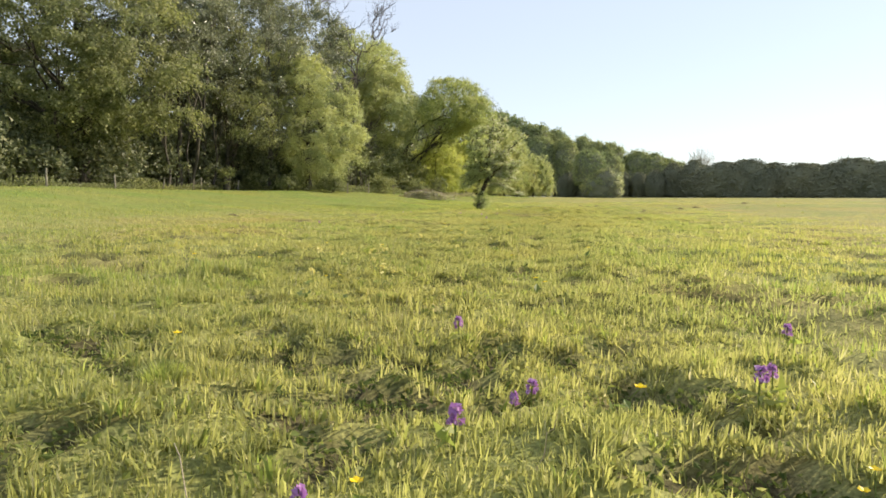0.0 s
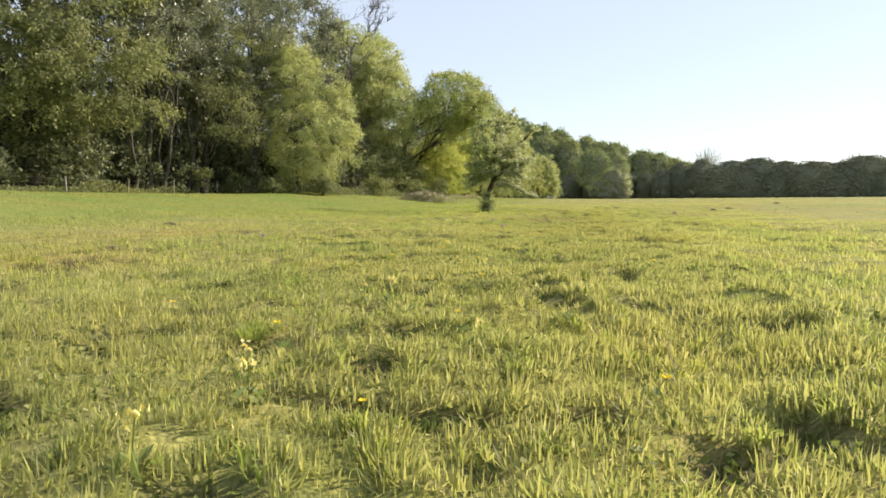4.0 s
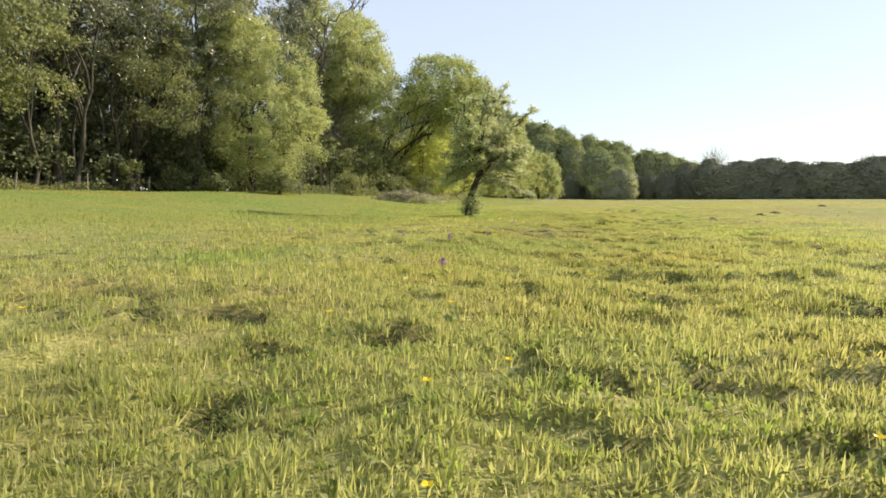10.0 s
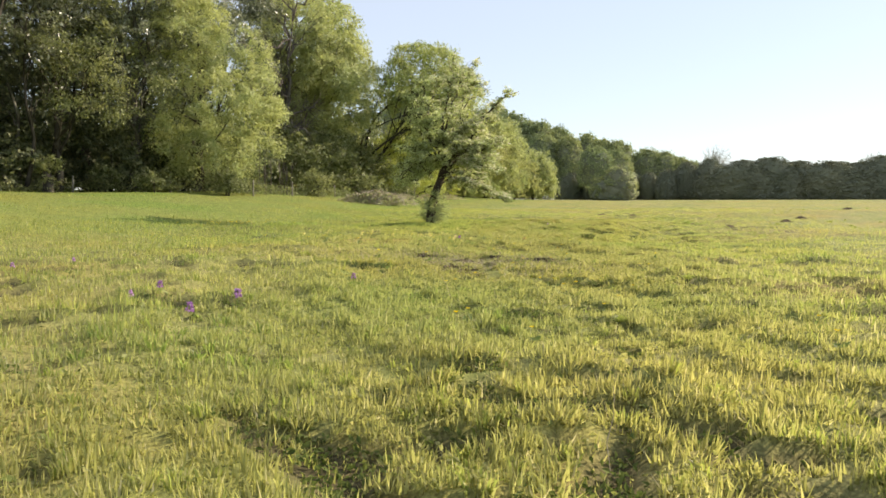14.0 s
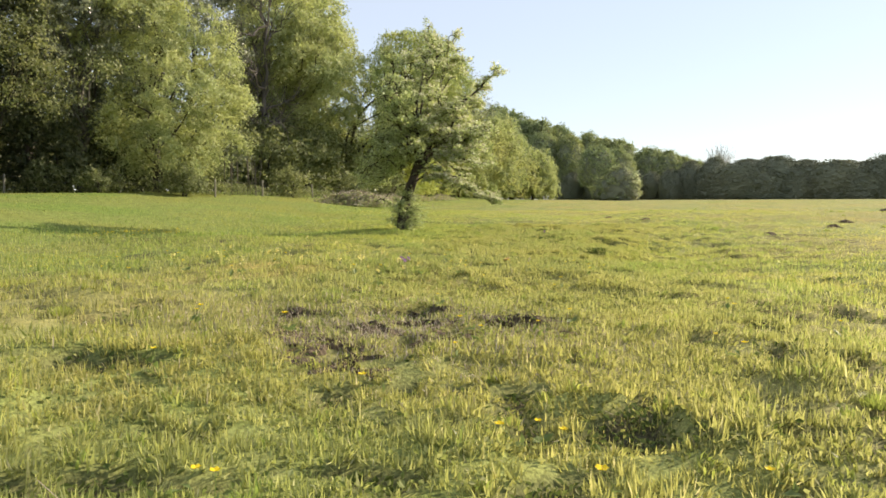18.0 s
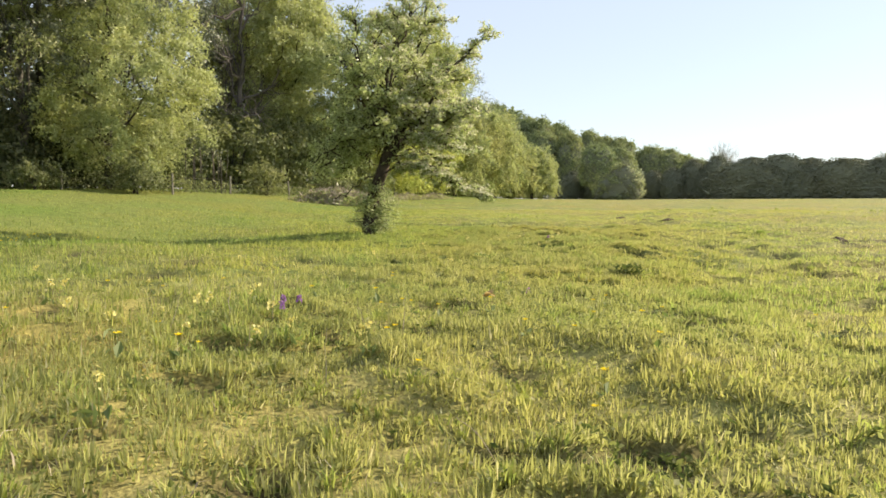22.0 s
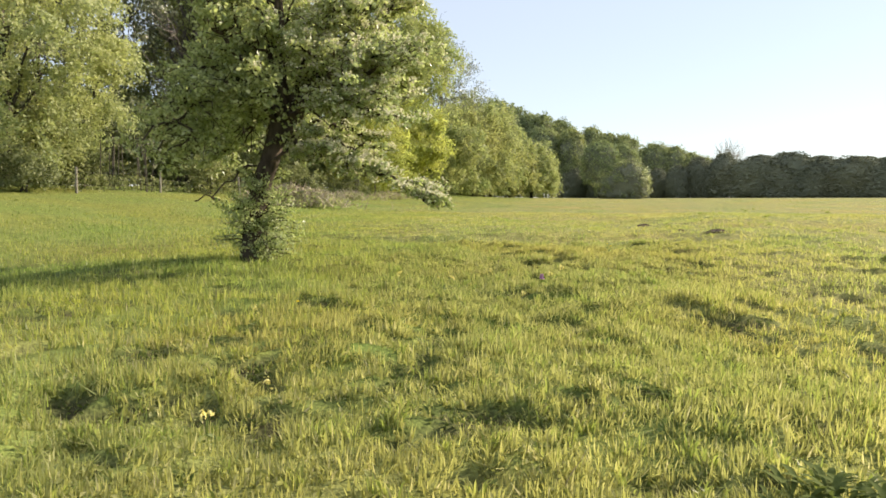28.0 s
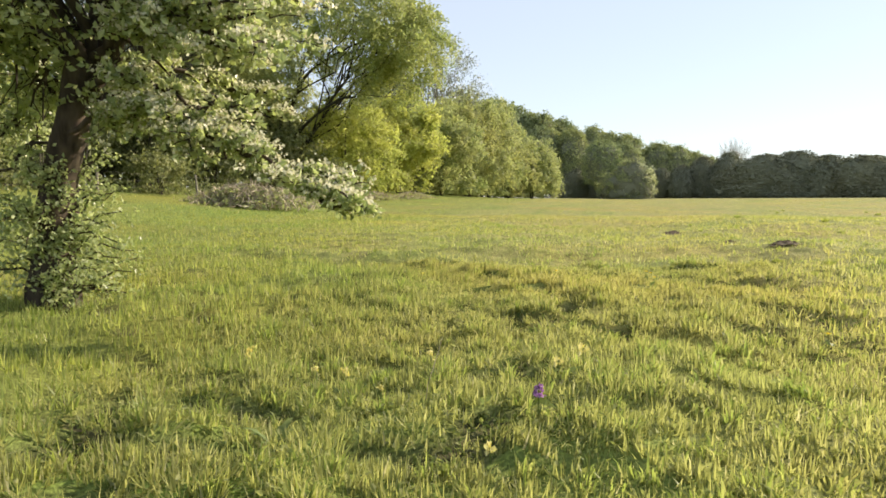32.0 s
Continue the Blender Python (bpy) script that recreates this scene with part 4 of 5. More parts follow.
for fx, fy, fh in ((41.5, 256, 19.5), (84, 244, 16)):
    root = thing("bare_tree", fx, fy, "distant pale twiggy tree above the hedge", "tree", "bare trees")
    part("trunk", fast_mesh("trunk", *(lambda vf: (vf[0], [vf[1]]))(tube(bent(r, (0, 0, -0.2), (0, 0, fh * 0.8), 8, 0, 0.01), np.linspace(0.3, 0.05, 8), 6)), M_TWIG, True), root)
    pieces = []
    for q in range(230):
        e = np.array([0, 0, fh * 0.74]) + unit(r.normal(size=3)) * r.uniform(0.3, 1.0) ** 0.6 * fh * np.array([0.29, 0.29, 0.2])
        a = np.array([e[0] * 0.25, e[1] * 0.25, r.uniform(0.35, 0.6) * fh + 0.3 * max(0, e[2] - 0.7 * fh)])
        pieces.append(tube(bent(r, a, e, 4, 0.05, 0.05), np.linspace(0.045, 0.018, 4), 3))
    tagged(part("twig_mass", fast_mesh("twig_mass", *(lambda vf: (vf[0], [vf[1]]))(join(pieces)), M_PALETWIG), root), kind="stuff")
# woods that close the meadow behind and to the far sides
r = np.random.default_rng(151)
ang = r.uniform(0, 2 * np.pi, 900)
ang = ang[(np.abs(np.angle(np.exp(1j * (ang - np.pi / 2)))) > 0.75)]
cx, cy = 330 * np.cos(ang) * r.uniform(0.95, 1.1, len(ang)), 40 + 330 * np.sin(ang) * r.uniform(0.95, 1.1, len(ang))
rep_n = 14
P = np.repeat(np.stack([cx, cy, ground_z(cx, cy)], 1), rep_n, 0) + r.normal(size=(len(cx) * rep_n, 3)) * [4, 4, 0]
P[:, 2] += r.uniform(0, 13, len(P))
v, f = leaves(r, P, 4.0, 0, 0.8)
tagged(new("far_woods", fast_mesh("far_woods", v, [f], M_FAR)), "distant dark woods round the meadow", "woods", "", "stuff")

def scrub(name, label, n, place, size, mat, seed):
    r = np.random.default_rng(seed)
    x, y, h = place(r, n)
    P = np.stack([x, y, ground_z(x, y) + h * r.uniform(0, 1, n)], 1)
    v, f = leaves(r, P, size, 0, 0.7)
    tagged(new(name, fast_mesh(name, v, [f], mat)), label, "undergrowth", "", "stuff")


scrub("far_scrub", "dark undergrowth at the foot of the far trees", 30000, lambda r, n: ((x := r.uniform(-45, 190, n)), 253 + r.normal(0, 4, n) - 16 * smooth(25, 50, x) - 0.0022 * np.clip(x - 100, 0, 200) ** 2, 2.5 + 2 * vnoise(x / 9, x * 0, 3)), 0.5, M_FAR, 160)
# leaves that fill the wood's inside, coloured dark for deep shade
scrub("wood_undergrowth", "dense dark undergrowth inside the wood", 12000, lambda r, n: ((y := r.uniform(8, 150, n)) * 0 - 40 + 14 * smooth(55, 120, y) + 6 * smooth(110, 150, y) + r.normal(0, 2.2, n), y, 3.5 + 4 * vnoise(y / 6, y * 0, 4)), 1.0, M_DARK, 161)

# ---- hawthorn ----
HX, HY = -4.95, 43.0
r = np.random.default_rng(7)
haw = thing("hawthorn_tree", HX, HY, "gnarled hawthorn tree with fresh leaves and white blossom", "tree")


trunk = chain([(0.02, 0, -0.2), (0, 0, 0.15), (0.03, 0, 0.6), (0.16, -0.06, 1.1), (0.36, -0.13, 1.6), (0.54, -0.18, 2.1)], 5)
tr = np.interp(trunk[:, 2], [-0.2, 0.1, 0.6, 1.2, 2.0], [0.24, 0.185, 0.15, 0.125, 0.11]) * (1 + 0.06 * np.sin(trunk[:, 2] * 11))
v, f = tube(trunk, tr, 16)
v += 0.018 * np.sin(v[:, [1]] * 60 + v[:, [2]] * 4) * np.array([[1, 1, 0]])
part("trunk", fast_mesh("trunk", v, [f], M_HAWBARK, True), haw)
RISING = [
    ([(0.2, 0, 1.9), (0.12, 0.15, 2.7), (0.3, 0.2, 3.7), (0.6, 0.25, 4.8), (0.85, 0.2, 5.6)], 0.10),
    ([(0.16, 0, 1.75), (0.6, -0.05, 2.15), (1.3, 0.1, 2.95), (2.05, 0.3, 3.95), (2.75, 0.5, 4.65), (3.25, 0.6, 4.95)], 0.10),
    ([(0.2, 0.05, 1.95), (0.65, 0.4, 2.8), (1.05, 0.5, 4.0), (1.35, 0.45, 5.45)], 0.08),
    ([(0.2, 0, 1.95), (0.3, -0.5, 2.9), (0.8, -0.8, 3.9), (1.3, -0.8, 5.1)], 0.07),
    ([(0.2, 0, 1.95), (-0.2, -0.5, 2.9), (-0.55, -0.75, 3.8), (-0.4, -0.7, 5.2)], 0.065),
    ([(0.2, 0, 1.95), (-0.1, 0.6, 3.0), (-0.5, 0.9, 4.0), (-0.2, 0.9, 5.35)], 0.065),
]
SPREADING = [
    ([(0.18, 0, 1.9), (-0.35, 0.1, 2.5), (-0.9, 0.15, 3.1), (-1.15, 0.2, 3.9), (-0.9, 0.2, 4.9)], 0.08),
    ([(0.18, 0.05, 1.85), (0.1, 0.8, 2.5), (0.2, 1.5, 3.2), (0.3, 1.9, 4.1)], 0.075),
    ([(0.18, -0.05, 1.85), (0.05, -0.7, 2.55), (-0.1, -1.3, 3.1), (0.1, -1.6, 3.9)], 0.075),
    ([(0.14, 0, 1.8), (-0.4, -0.05, 2.4), (-1.0, -0.15, 2.65), (-1.6, -0.2, 2.6)], 0.06),
    ([(0.18, 0, 1.85), (0.8, -0.25, 2.3), (1.4, -0.3, 2.7), (2.0, -0.1, 2.9), (2.3, 0.1, 2.9)], 0.06),
    ([(0.2, 0.05, 1.9), (0.8, 0.5, 2.7), (1.4, 0.8, 3.3), (1.9, 1.0, 3.75)], 0.065),
]
DROOPING = [
    ([(0.1, -0.06, 1.3), (0.5, -0.15, 1.6), (1.0, -0.28, 1.56), (1.5, -0.36, 1.42), (2.0, -0.4, 1.26), (2.4, -0.4, 1.05), (2.66, -0.4, 0.86)], 0.036),
    ([(0.14, -0.02, 1.6), (0.6, -0.2, 1.8), (1.1, -0.25, 1.7), (1.6, -0.25, 1.5)], 0.04),
    ([(0.15, 0.05, 1.6), (0.6, 0.3, 1.95), (1.2, 0.5, 1.85), (1.7, 0.5, 1.6)], 0.04),
    ([(0.1, 0, 1.45), (-0.2, -0.1, 1.3), (-0.5, -0.15, 1.0), (-0.85, -0.2, 0.85)], 0.02),
]
LEANING = [
    ([(0.2, 0, 1.95), (0.8, -0.2, 2.15), (1.4, -0.35, 2.2), (2.0, -0.4, 2.0)], 0.05),
    ([(0.2, 0, 2.0), (0.8, -0.1, 2.55), (1.4, -0.2, 2.7), (1.9, -0.2, 2.6)], 0.055),
    ([(0.25, 0, 2.1), (0.8, -0.1, 3.0), (1.3, -0.1, 3.4), (1.8, 0.0, 3.6)], 0.055),
    ([(0.15, 0, 1.85), (-0.4, -0.1, 2.15), (-1.1, -0.2, 2.1), (-1.8, -0.2, 1.7)], 0.045),
    ([(0.15, 0.1, 1.85), (-0.4, 0.4, 2.1), (-1.0, 0.6, 1.9), (-1.6, 0.7, 1.55)], 0.045),
    ([(0.15, -0.1, 1.9), (-0.3, -0.6, 2.3), (-0.9, -0.9, 2.2), (-1.4, -1.0, 1.9)], 0.045),
]
BOUGHS = RISING + SPREADING + LEANING + DROOPING
DROOP = len(BOUGHS) - len(DROOPING)
leaf_at, low_at, bloom_at, low_bloom = [], [], [], []
for k, (line, rad) in enumerate(BOUGHS):
    c = chain(line, 5)
    if k < DROOP:
        c = np.array([0.2, 0, 1.85]) + (c - [0.2, 0, 1.85]) * [0.86, 0.86, 0.93]
        c[:, 0] = np.where(c[:, 0] < 0.3, 0.3 + (c[:, 0] - 0.3) * 0.75, c[:, 0])
    c[:, 0] += 0.08 * np.clip((c[:, 2] - 0.6) / 1.3, 0, 1) * np.clip(1.4 - np.hypot(c[:, 0] - 0.2, c[:, 2] - 1.8) * 0.5, 0, 1)
    near_fork = np.clip(1.25 - np.linalg.norm(c - [0.2, 0, 1.85], axis=1) / 1.6, 0, 1)[:, None]
    c += near_fork * np.array([0.26, -0.14, 0.05]) * (1 if k < DROOP else np.clip((c[:, 2:] - 0.9) / 0.9, 0.2, 1))
    c[1:-1] += r.normal(0, 0.025, (len(c) - 2, 3))
    limb = part("limb", fast_mesh("limb", *(lambda vf: (vf[0], [vf[1]]))(tube(c, np.linspace(rad * 0.72, 0.01, len(c)), 8)), M_HAWBARK, True), haw)
    low = k >= DROOP
    pieces = []
    for q in range((9 if k == 1 else 17) if not low else (46 if k == DROOP else 12 if k < len(BOUGHS) - 1 else 2)):
        s = r.integers(len(c) // 4 if not low else 3, len(c))
        a = c[s]
        way = unit(r.normal(size=3) * [1, 1, 0.5] + unit(a - [0.25, 0, 2.4]) * 1.1 + [0.15, 0, -0.15 if low else -0.05])
        if low:
            way = unit(way * [1, 1, 0.3] + [0.35 if k < len(BOUGHS) - 1 else -0.35, 0, -0.05])
        e = a + way * (r.uniform(0.12, 0.34) if low else r.uniform(0.15, 0.45) if k == 1 and s > len(c) * 0.55 else r.uniform(0.3, 0.75))
        b = bent(r, a, e, 6, 0.1, 0.05)
        pieces.append(tube(b, np.linspace(0.022, 0.006, 6), 5))
        for w in range(6):
            g = b[r.integers(1, 6)]
            h = g + unit(r.normal(size=3) * ([1, 1, 0.25] if low else [1, 1, 0.6]) + way * 0.8) * r.uniform(0.12, 0.34) * (0.6 if low else 1)
            tw = bent(r, g, h, 4, 0, 0.08)
            pieces.append(tube(tw, np.linspace(0.007, 0.003, 4), 3))
            (low_at if low else leaf_at).extend([tw[1], tw[2], tw[3]])
            if not low and ((h - [0.35, 0, 2.9]) @ np.array(sun_dir) > 0.5 or h[0] > 0.8) and r.uniform() < 0.85:
                bloom_at += [tw[3], tw[2]]
            if low and k < len(BOUGHS) - 1 and h[0] > 0.7 and r.uniform() < (0.9 if k == DROOP else 0.5):
                low_bloom += [tw[3], tw[2]]
    tagged(part("twig_spray", fast_mesh("twig_spray", *(lambda vf: (vf[0], [vf[1]]))(join(pieces)), M_HAWBARK), limb), kind="stuff")
leaf_at = np.array(leaf_at)
low_at = np.array(low_at)
P = leaf_at[r.integers(0, len(leaf_at), 43000)] + r.normal(0, 1, (43000, 3)) * [0.055, 0.055, 0.035]
P = P[(P[:, 2] > 1.9) | (P[:, 0] > 0.65) | ((P[:, 0] < -0.1) & (P[:, 2] > 1.6)) | ((P[:, 0] < -0.5) & (P[:, 2] > 1.2))]
P = np.concatenate([P, low_at[r.integers(0, len(low_at), 5000)] + r.normal(0, 0.03, (5000, 3)) * [1, 1, 0.6]])
v, f = leaves(r, P, 0.068, 0.1, 0.62, 0.4, unit(P - [0.35, 0, 2.9]) * 1.1)
part("crown", fast_mesh("crown", v, [f], M_HAW), haw)
bloom_at = np.array(bloom_at)
P = bloom_at[r.integers(0, len(bloom_at), 27000)] + r.normal(0, 1, (27000, 3)) * [0.035, 0.035, 0.018]
low_bloom = np.array(low_bloom)
P = np.concatenate([P[(P[:, 2] > 1.95) | (P[:, 0] > 0.5)], low_bloom[r.integers(0, len(low_bloom), 5000)] + r.normal(0, 1, (5000, 3)) * [0.035, 0.035, 0.02]])
v, f = leaves(r, P + [0.01, 0, 0.03], 0.032, 0.0, 0.9, 0.8)
part("blossom", fast_mesh("blossom", v, [f], M_BLOSSOM), haw, "creamy white may blossom")
# shoots round the foot
pieces, sprig = [], []
for q in range(74):
    a0 = r.normal(-0.3, 0.9) if q < 62 else r.uniform(2, 4)
    zz = r.uniform(-0.02, 1.15) if q < 62 else r.uniform(0, 0.75)
    a = np.array([0.16 * math.cos(a0), 0.16 * math.sin(a0), zz])
    e = a + [(0.62 if q < 62 else 0.3) * math.cos(a0) * r.uniform(0.2, 1.05) * (1.1 - 0.5 * zz), 0.4 * math.sin(a0) * r.uniform(0.3, 1.2), r.uniform(-0.12, 0.22)]
    line = bent(r, a, e, 5, 0.1, 0.06)
    pieces.append(tube(line, np.linspace(0.011, 0.004, 5), 4))
    sprig += list(line[1:])
shoots = tagged(part("basal_growth", fast_mesh("basal_growth", *(lambda vf: (vf[0], [vf[1]]))(join(pieces)), M_HAWBARK), haw, "thin leafy shoots round the trunk's foot"), kind="stuff")
sprig = np.array(sprig)
P = sprig[r.integers(0, len(sprig), 5200)] + r.normal(0, 0.05, (5200, 3))
v, f = leaves(r, P[P[:, 2] > 0.0], 0.045, 0.1, 0.62)
tagged(part("shoot_foliage", fast_mesh("shoot_foliage", v, [f], M_HAW), shoots), kind="stuff")

# ---- fence ----
fence = thing("fence", -24.3, 28.7, "old stock fence of weathered grey posts and wire", "fence")
fx0, fy0, fz0 = fence.location
POSTS = [(-27.5, 17), (-25.8, 23), (-24.3, 28.7), (-24.9, 34.5), (-25.5, 40), (-25.8, 45), (-25.3, 49.5), (-21.9, 52.8), (-18.2, 55.2), (-17.7, 59.4), (-16.6, 64), (-15.4, 69.5), (-14.6, 75), (-15.2, 81)]
r = np.random.default_rng(9)
tops = []
for px, py in POSTS:
    zz, hh = float(ground_z(px, py)), r.uniform(0.82, 0.95)
    tilt = r.normal(0, 0.03, 2)
    line = np.array([(0, 0, -0.3), (0, 0, 0.2), (tilt[0] * 0.6, tilt[1] * 0.6, hh * 0.6), (tilt[0], tilt[1], hh - 0.03), (tilt[0], tilt[1], hh), (tilt[0], tilt[1], hh + 0.002)])
    v, f = tube(line, [0.05, 0.05, 0.048, 0.046, 0.038, 0.001], 9)
    part("post", fast_mesh("post", v, [f], M_POST, False), fence, m=Matrix.Translation((px - fx0, py - fy0, zz - fz0)))
    tops.append((px - fx0, py - fy0, zz - fz0))
for hgt in (0.28, 0.52, 0.76):
    for a, b in zip(tops[:-1], tops[1:]):
        line = bent(r, np.add(a, (0.06, 0, hgt)), np.add(b, (0.06, 0, hgt)), 6, -0.006, 0.0)
        part("wire", fast_mesh("wire", *(lambda vf: (vf[0], [vf[1]]))(tube(line, np.full(6, 0.0022), 4)), M_WIRE), fence)

px, py = np.array(POSTS).T
scrub("fence_weeds", "nettles and rough grass along the fence foot", 12000, lambda r, n: ((y := r.uniform(17, 81, n)) * 0 + np.interp(y, py, px) + r.normal(-0.7, 0.4, n), y, 0.15 + 0.65 * vnoise(y / 1.7, y * 0, 14)), 0.12, M_OAK, 163)
# ivy-clad stump, tall dead stalks and bramble heaps by the fence
stump = thing("tree_stump", -25.6, 48.2, "old broken tree stump overgrown with ivy", "stump")
r = np.random.default_rng(12)
v, f = tube(chain([(0, 0, -0.1), (0.02, 0, 0.4), (-0.05, 0.02, 0.9), (0.05, 0, 1.35)], 4), np.linspace(0.28, 0.14, 13), 12)
part("trunk", fast_mesh("trunk", v, [f], M_BARK, True), stump)
P, _ = crown_points(r, [(0, 0, 0.9, 0.45, 0.45, 0.6), (0.1, 0, 1.4, 0.5, 0.5, 0.35)], 900, 22, 0.22)
part("ivy", fast_mesh("ivy", *(lambda vf: (vf[0], [vf[1]]))(leaves(r, P, 0.12, 0.2, 0.8)), M_BUSH), stump, "fresh green ivy leaves")
for sx, sy in ((-18.9, 58.2), (-18.2, 58.9), (-18.5, 57.4), (-17.6, 58.3)):
    st = thing("dead_stalks", sx, sy, "clump of tall dead seed stalks by the fence", "stalks", "dead stalks")
    for q in range(4):
        o = r.normal(0, 0.15, 2)
        hh = r.uniform(1.5, 2.3)
        part("stalk", fast_mesh("stalk", *(lambda vf: (vf[0], [vf[1]]))(tube(bent(r, (o[0], o[1], 0), (o[0] + r.normal(0, 0.1), o[1], hh), 5, 0, 0.01), [0.009, 0.009, 0.02, 0.022, 0.006], 5)), M_BARK), st)
for bx, by, rx, ry, rz, n in ((-12.9, 61.2, 2.3, 1.2, 0.8, 1700), (-13.6, 66, 1.3, 1.8, 0.5, 700), (-13.8, 71.5, 1.2, 2.4, 0.4, 600), (-13.4, 78, 1.1, 2.8, 0.4, 600), (-13.0, 86, 1.0, 3.6, 0.4, 600)):
    hp = thing("bramble_heap", bx, by, "low heap of dead brown bramble and old grass", "brush", "dead bramble heaps")
    P = r.normal(size=(n, 3)) * [rx * 0.5, ry * 0.5, 0]
    P[:, 2] = rz * np.exp(-((P[:, 0] / rx) ** 2) - (P[:, 1] / ry) ** 2) * r.uniform(0, 1.1, n)
    tagged(part("tangle", fast_mesh("tangle", *(lambda vf: (vf[0], [vf[1]]))(leaves(r, P, 0.55, -0.6, 0.07)), M_DEAD), hp), kind="stuff")
    tagged(part("regrowth", fast_mesh("regrowth", *(lambda vf: (vf[0], [vf[1]]))(leaves(r, P * [1, 1, 0.95], 0.18, 0, 0.6)), M_BUSH), hp), kind="stuff")


# ---- herbs and flowers ----
def ground_pose(x, y, turn=0.0, s=1.0, dz=0.0):
    return pose(x, y, float(ground_z(x, y)) + dz, 0, 0, turn) @ Matrix.Scale(s, 4)


def petals(n, r0, tilt, z, wide):
    a = np.arange(n) * 2 * np.pi / n
    vs = []
    for t in a:
        d, s = np.array([math.cos(t), math.sin(t), 0]), np.array([-math.sin(t), math.cos(t), 0])
        o = np.array([0, 0, z])
        vs += [o, o + d * r0 * 0.6 + s * wide + [0, 0, tilt * 0.45], o + d * r0 + [0, 0, tilt], o + d * r0 * 0.6 - s * wide + [0, 0, tilt * 0.45]]
    return np.array(vs), np.arange(4 * n).reshape(n, 4)


def buttercup(seed):
    r = np.random.default_rng(seed)
    b = thing("buttercup", 0, 0, "small glossy yellow buttercup on a thin stem", "flower", "buttercups")
    h = r.uniform(0.09, 0.14)
    top = np.array([r.normal(0, 0.02), r.normal(0, 0.02), h])
    part("stem", fast_mesh("stem", *(lambda vf: (vf[0], [vf[1]]))(tube(bent(r, (0, 0, -0.02), top, 5, 0, 0.03), np.full(5, 0.0013), 4)), M_STEM), b)
    v, f = petals(5, 0.0165, 0.008, 0, 0.0105)
    part("flower", fast_mesh("flower", v + top, [f], M_YELLOW), b)
    v, f = leaves(r, np.array([[0.02, 0, 0.04], [-0.02, 0.01, 0.05], [0, -0.02, 0.03]]), 0.06, 0, 0.5)
    part("leaf", fast_mesh("leaf", v, [f], M_DOCK), b)
    return b


def cowslip(seed):
    r = np.random.default_rng(seed)
    b = thing("cowslip", 0, 0, "pale yellow cowslip with a nodding flower head", "flower", "cowslips")
    h = r.uniform(0.12, 0.16)
    part("stem", fast_mesh("stem", *(lambda vf: (vf[0], [vf[1]]))(tube(bent(r, (0, 0, -0.02), (0, 0, h), 5, 0, 0.02), np.full(5, 0.0022), 5)), M_STEM), b)
    P = r.normal(0, 0.014, (17, 3)) + [0, 0, h]
    part("flower_head", fast_mesh("flower_head", *(lambda vf: (vf[0], [vf[1]]))(leaves(r, P, 0.023, 0.8, 0.7)), M_PALEYEL), b)
    P = np.array([[0.04 * math.cos(t), 0.04 * math.sin(t), 0.025] for t in (0, 1.3, 2.6, 4, 5.2)])
    part("leaf_rosette", fast_mesh("leaf_rosette", *(lambda vf: (vf[0], [vf[1]]))(leaves(r, P, 0.08, 0, 0.4)), M_DOCK), b)
    return b


def orchid(seed):
    r = np.random.default_rng(seed)
    b = thing("meadow_orchid", 0, 0, "purple meadow orchid with a short dense spike", "flower", "purple orchids")
    h = r.uniform(0.11, 0.14)
    part("stem", fast_mesh("stem", *(lambda vf: (vf[0], [vf[1]]))(tube(bent(r, (0, 0, -0.02), (0, 0, h), 5, 0, 0.01), np.full(5, 0.003), 5)), M_STEM), b)
    t, z = r.uniform(0, 6.28, 40), r.uniform(h - 0.04, h + 0.005, 40)
    rad = 0.019 * np.sqrt(np.clip((h + 0.012 - z) / 0.05, 0.1, 1))
    P = np.stack([rad * np.cos(t), rad * np.sin(t), z], 1)
    part("flower_spike", fast_mesh("flower_spike", *(lambda vf: (vf[0], [vf[1]]))(leaves(r, P, 0.021, 0, 0.8)), M_PURPLE), b)
    for q in range(4):
        t = r.uniform(0, 6.28)
        P = np.array([[0.035 * math.cos(t), 0.035 * math.sin(t), 0.04]])
        part("leaf", fast_mesh("leaf", *(lambda vf: (vf[0], [vf[1]]))(leaves(r, P, 0.1, 0, 0.22)), M_LUSH), b)
    return b


def broadleaf(name, label, group, x, y, seed, count, length, width, upright, mat=None, tall=0.0, wide=0.0):
    """A clump of broad pointed leaves, each bent over along its rib."""
    r = np.random.default_rng(seed)
    b = thing(name, x, y, label, "plant", group)
    for q in range(count):
        t = r.uniform(0, 2 * np.pi)
        d, s = np.array([math.cos(t), math.sin(t), 0]), np.array([-math.sin(t), math.cos(t), 0])
        L, W, rise = length * r.uniform(0.6, 1.2), width * r.uniform(0.7, 1.2), upright * r.uniform(0.6, 1.2)
        rows, lift = [], r.uniform(0, tall)
        foot = np.array([*r.normal(0, 1, 2) * wide, 0])
        for k, wf in enumerate((0.12, 0.7, 1.0, 0.75, 0.05)):
            u = k / 4
            c = foot + d * (0.03 + L * u * (0.5 + 0.3 * u)) + np.array([0, 0, lift + L * rise * (u - 0.5 * u * u)])
            rows += [c - s * W * wf * 0.5 + [0, 0, W * wf * 0.14], c, c + s * W * wf * 0.5 + [0, 0, W * wf * 0.14]]
        f = np.array([[3 * k + j, 3 * k + j + 1, 3 * k + j + 4, 3 * k + j + 3] for k in range(4) for j in range(2)])
        part("leaf", fast_mesh("leaf", np.array(rows) + [0, 0, 0.01], [f], mat or M_DOCK, True), b)
    return b


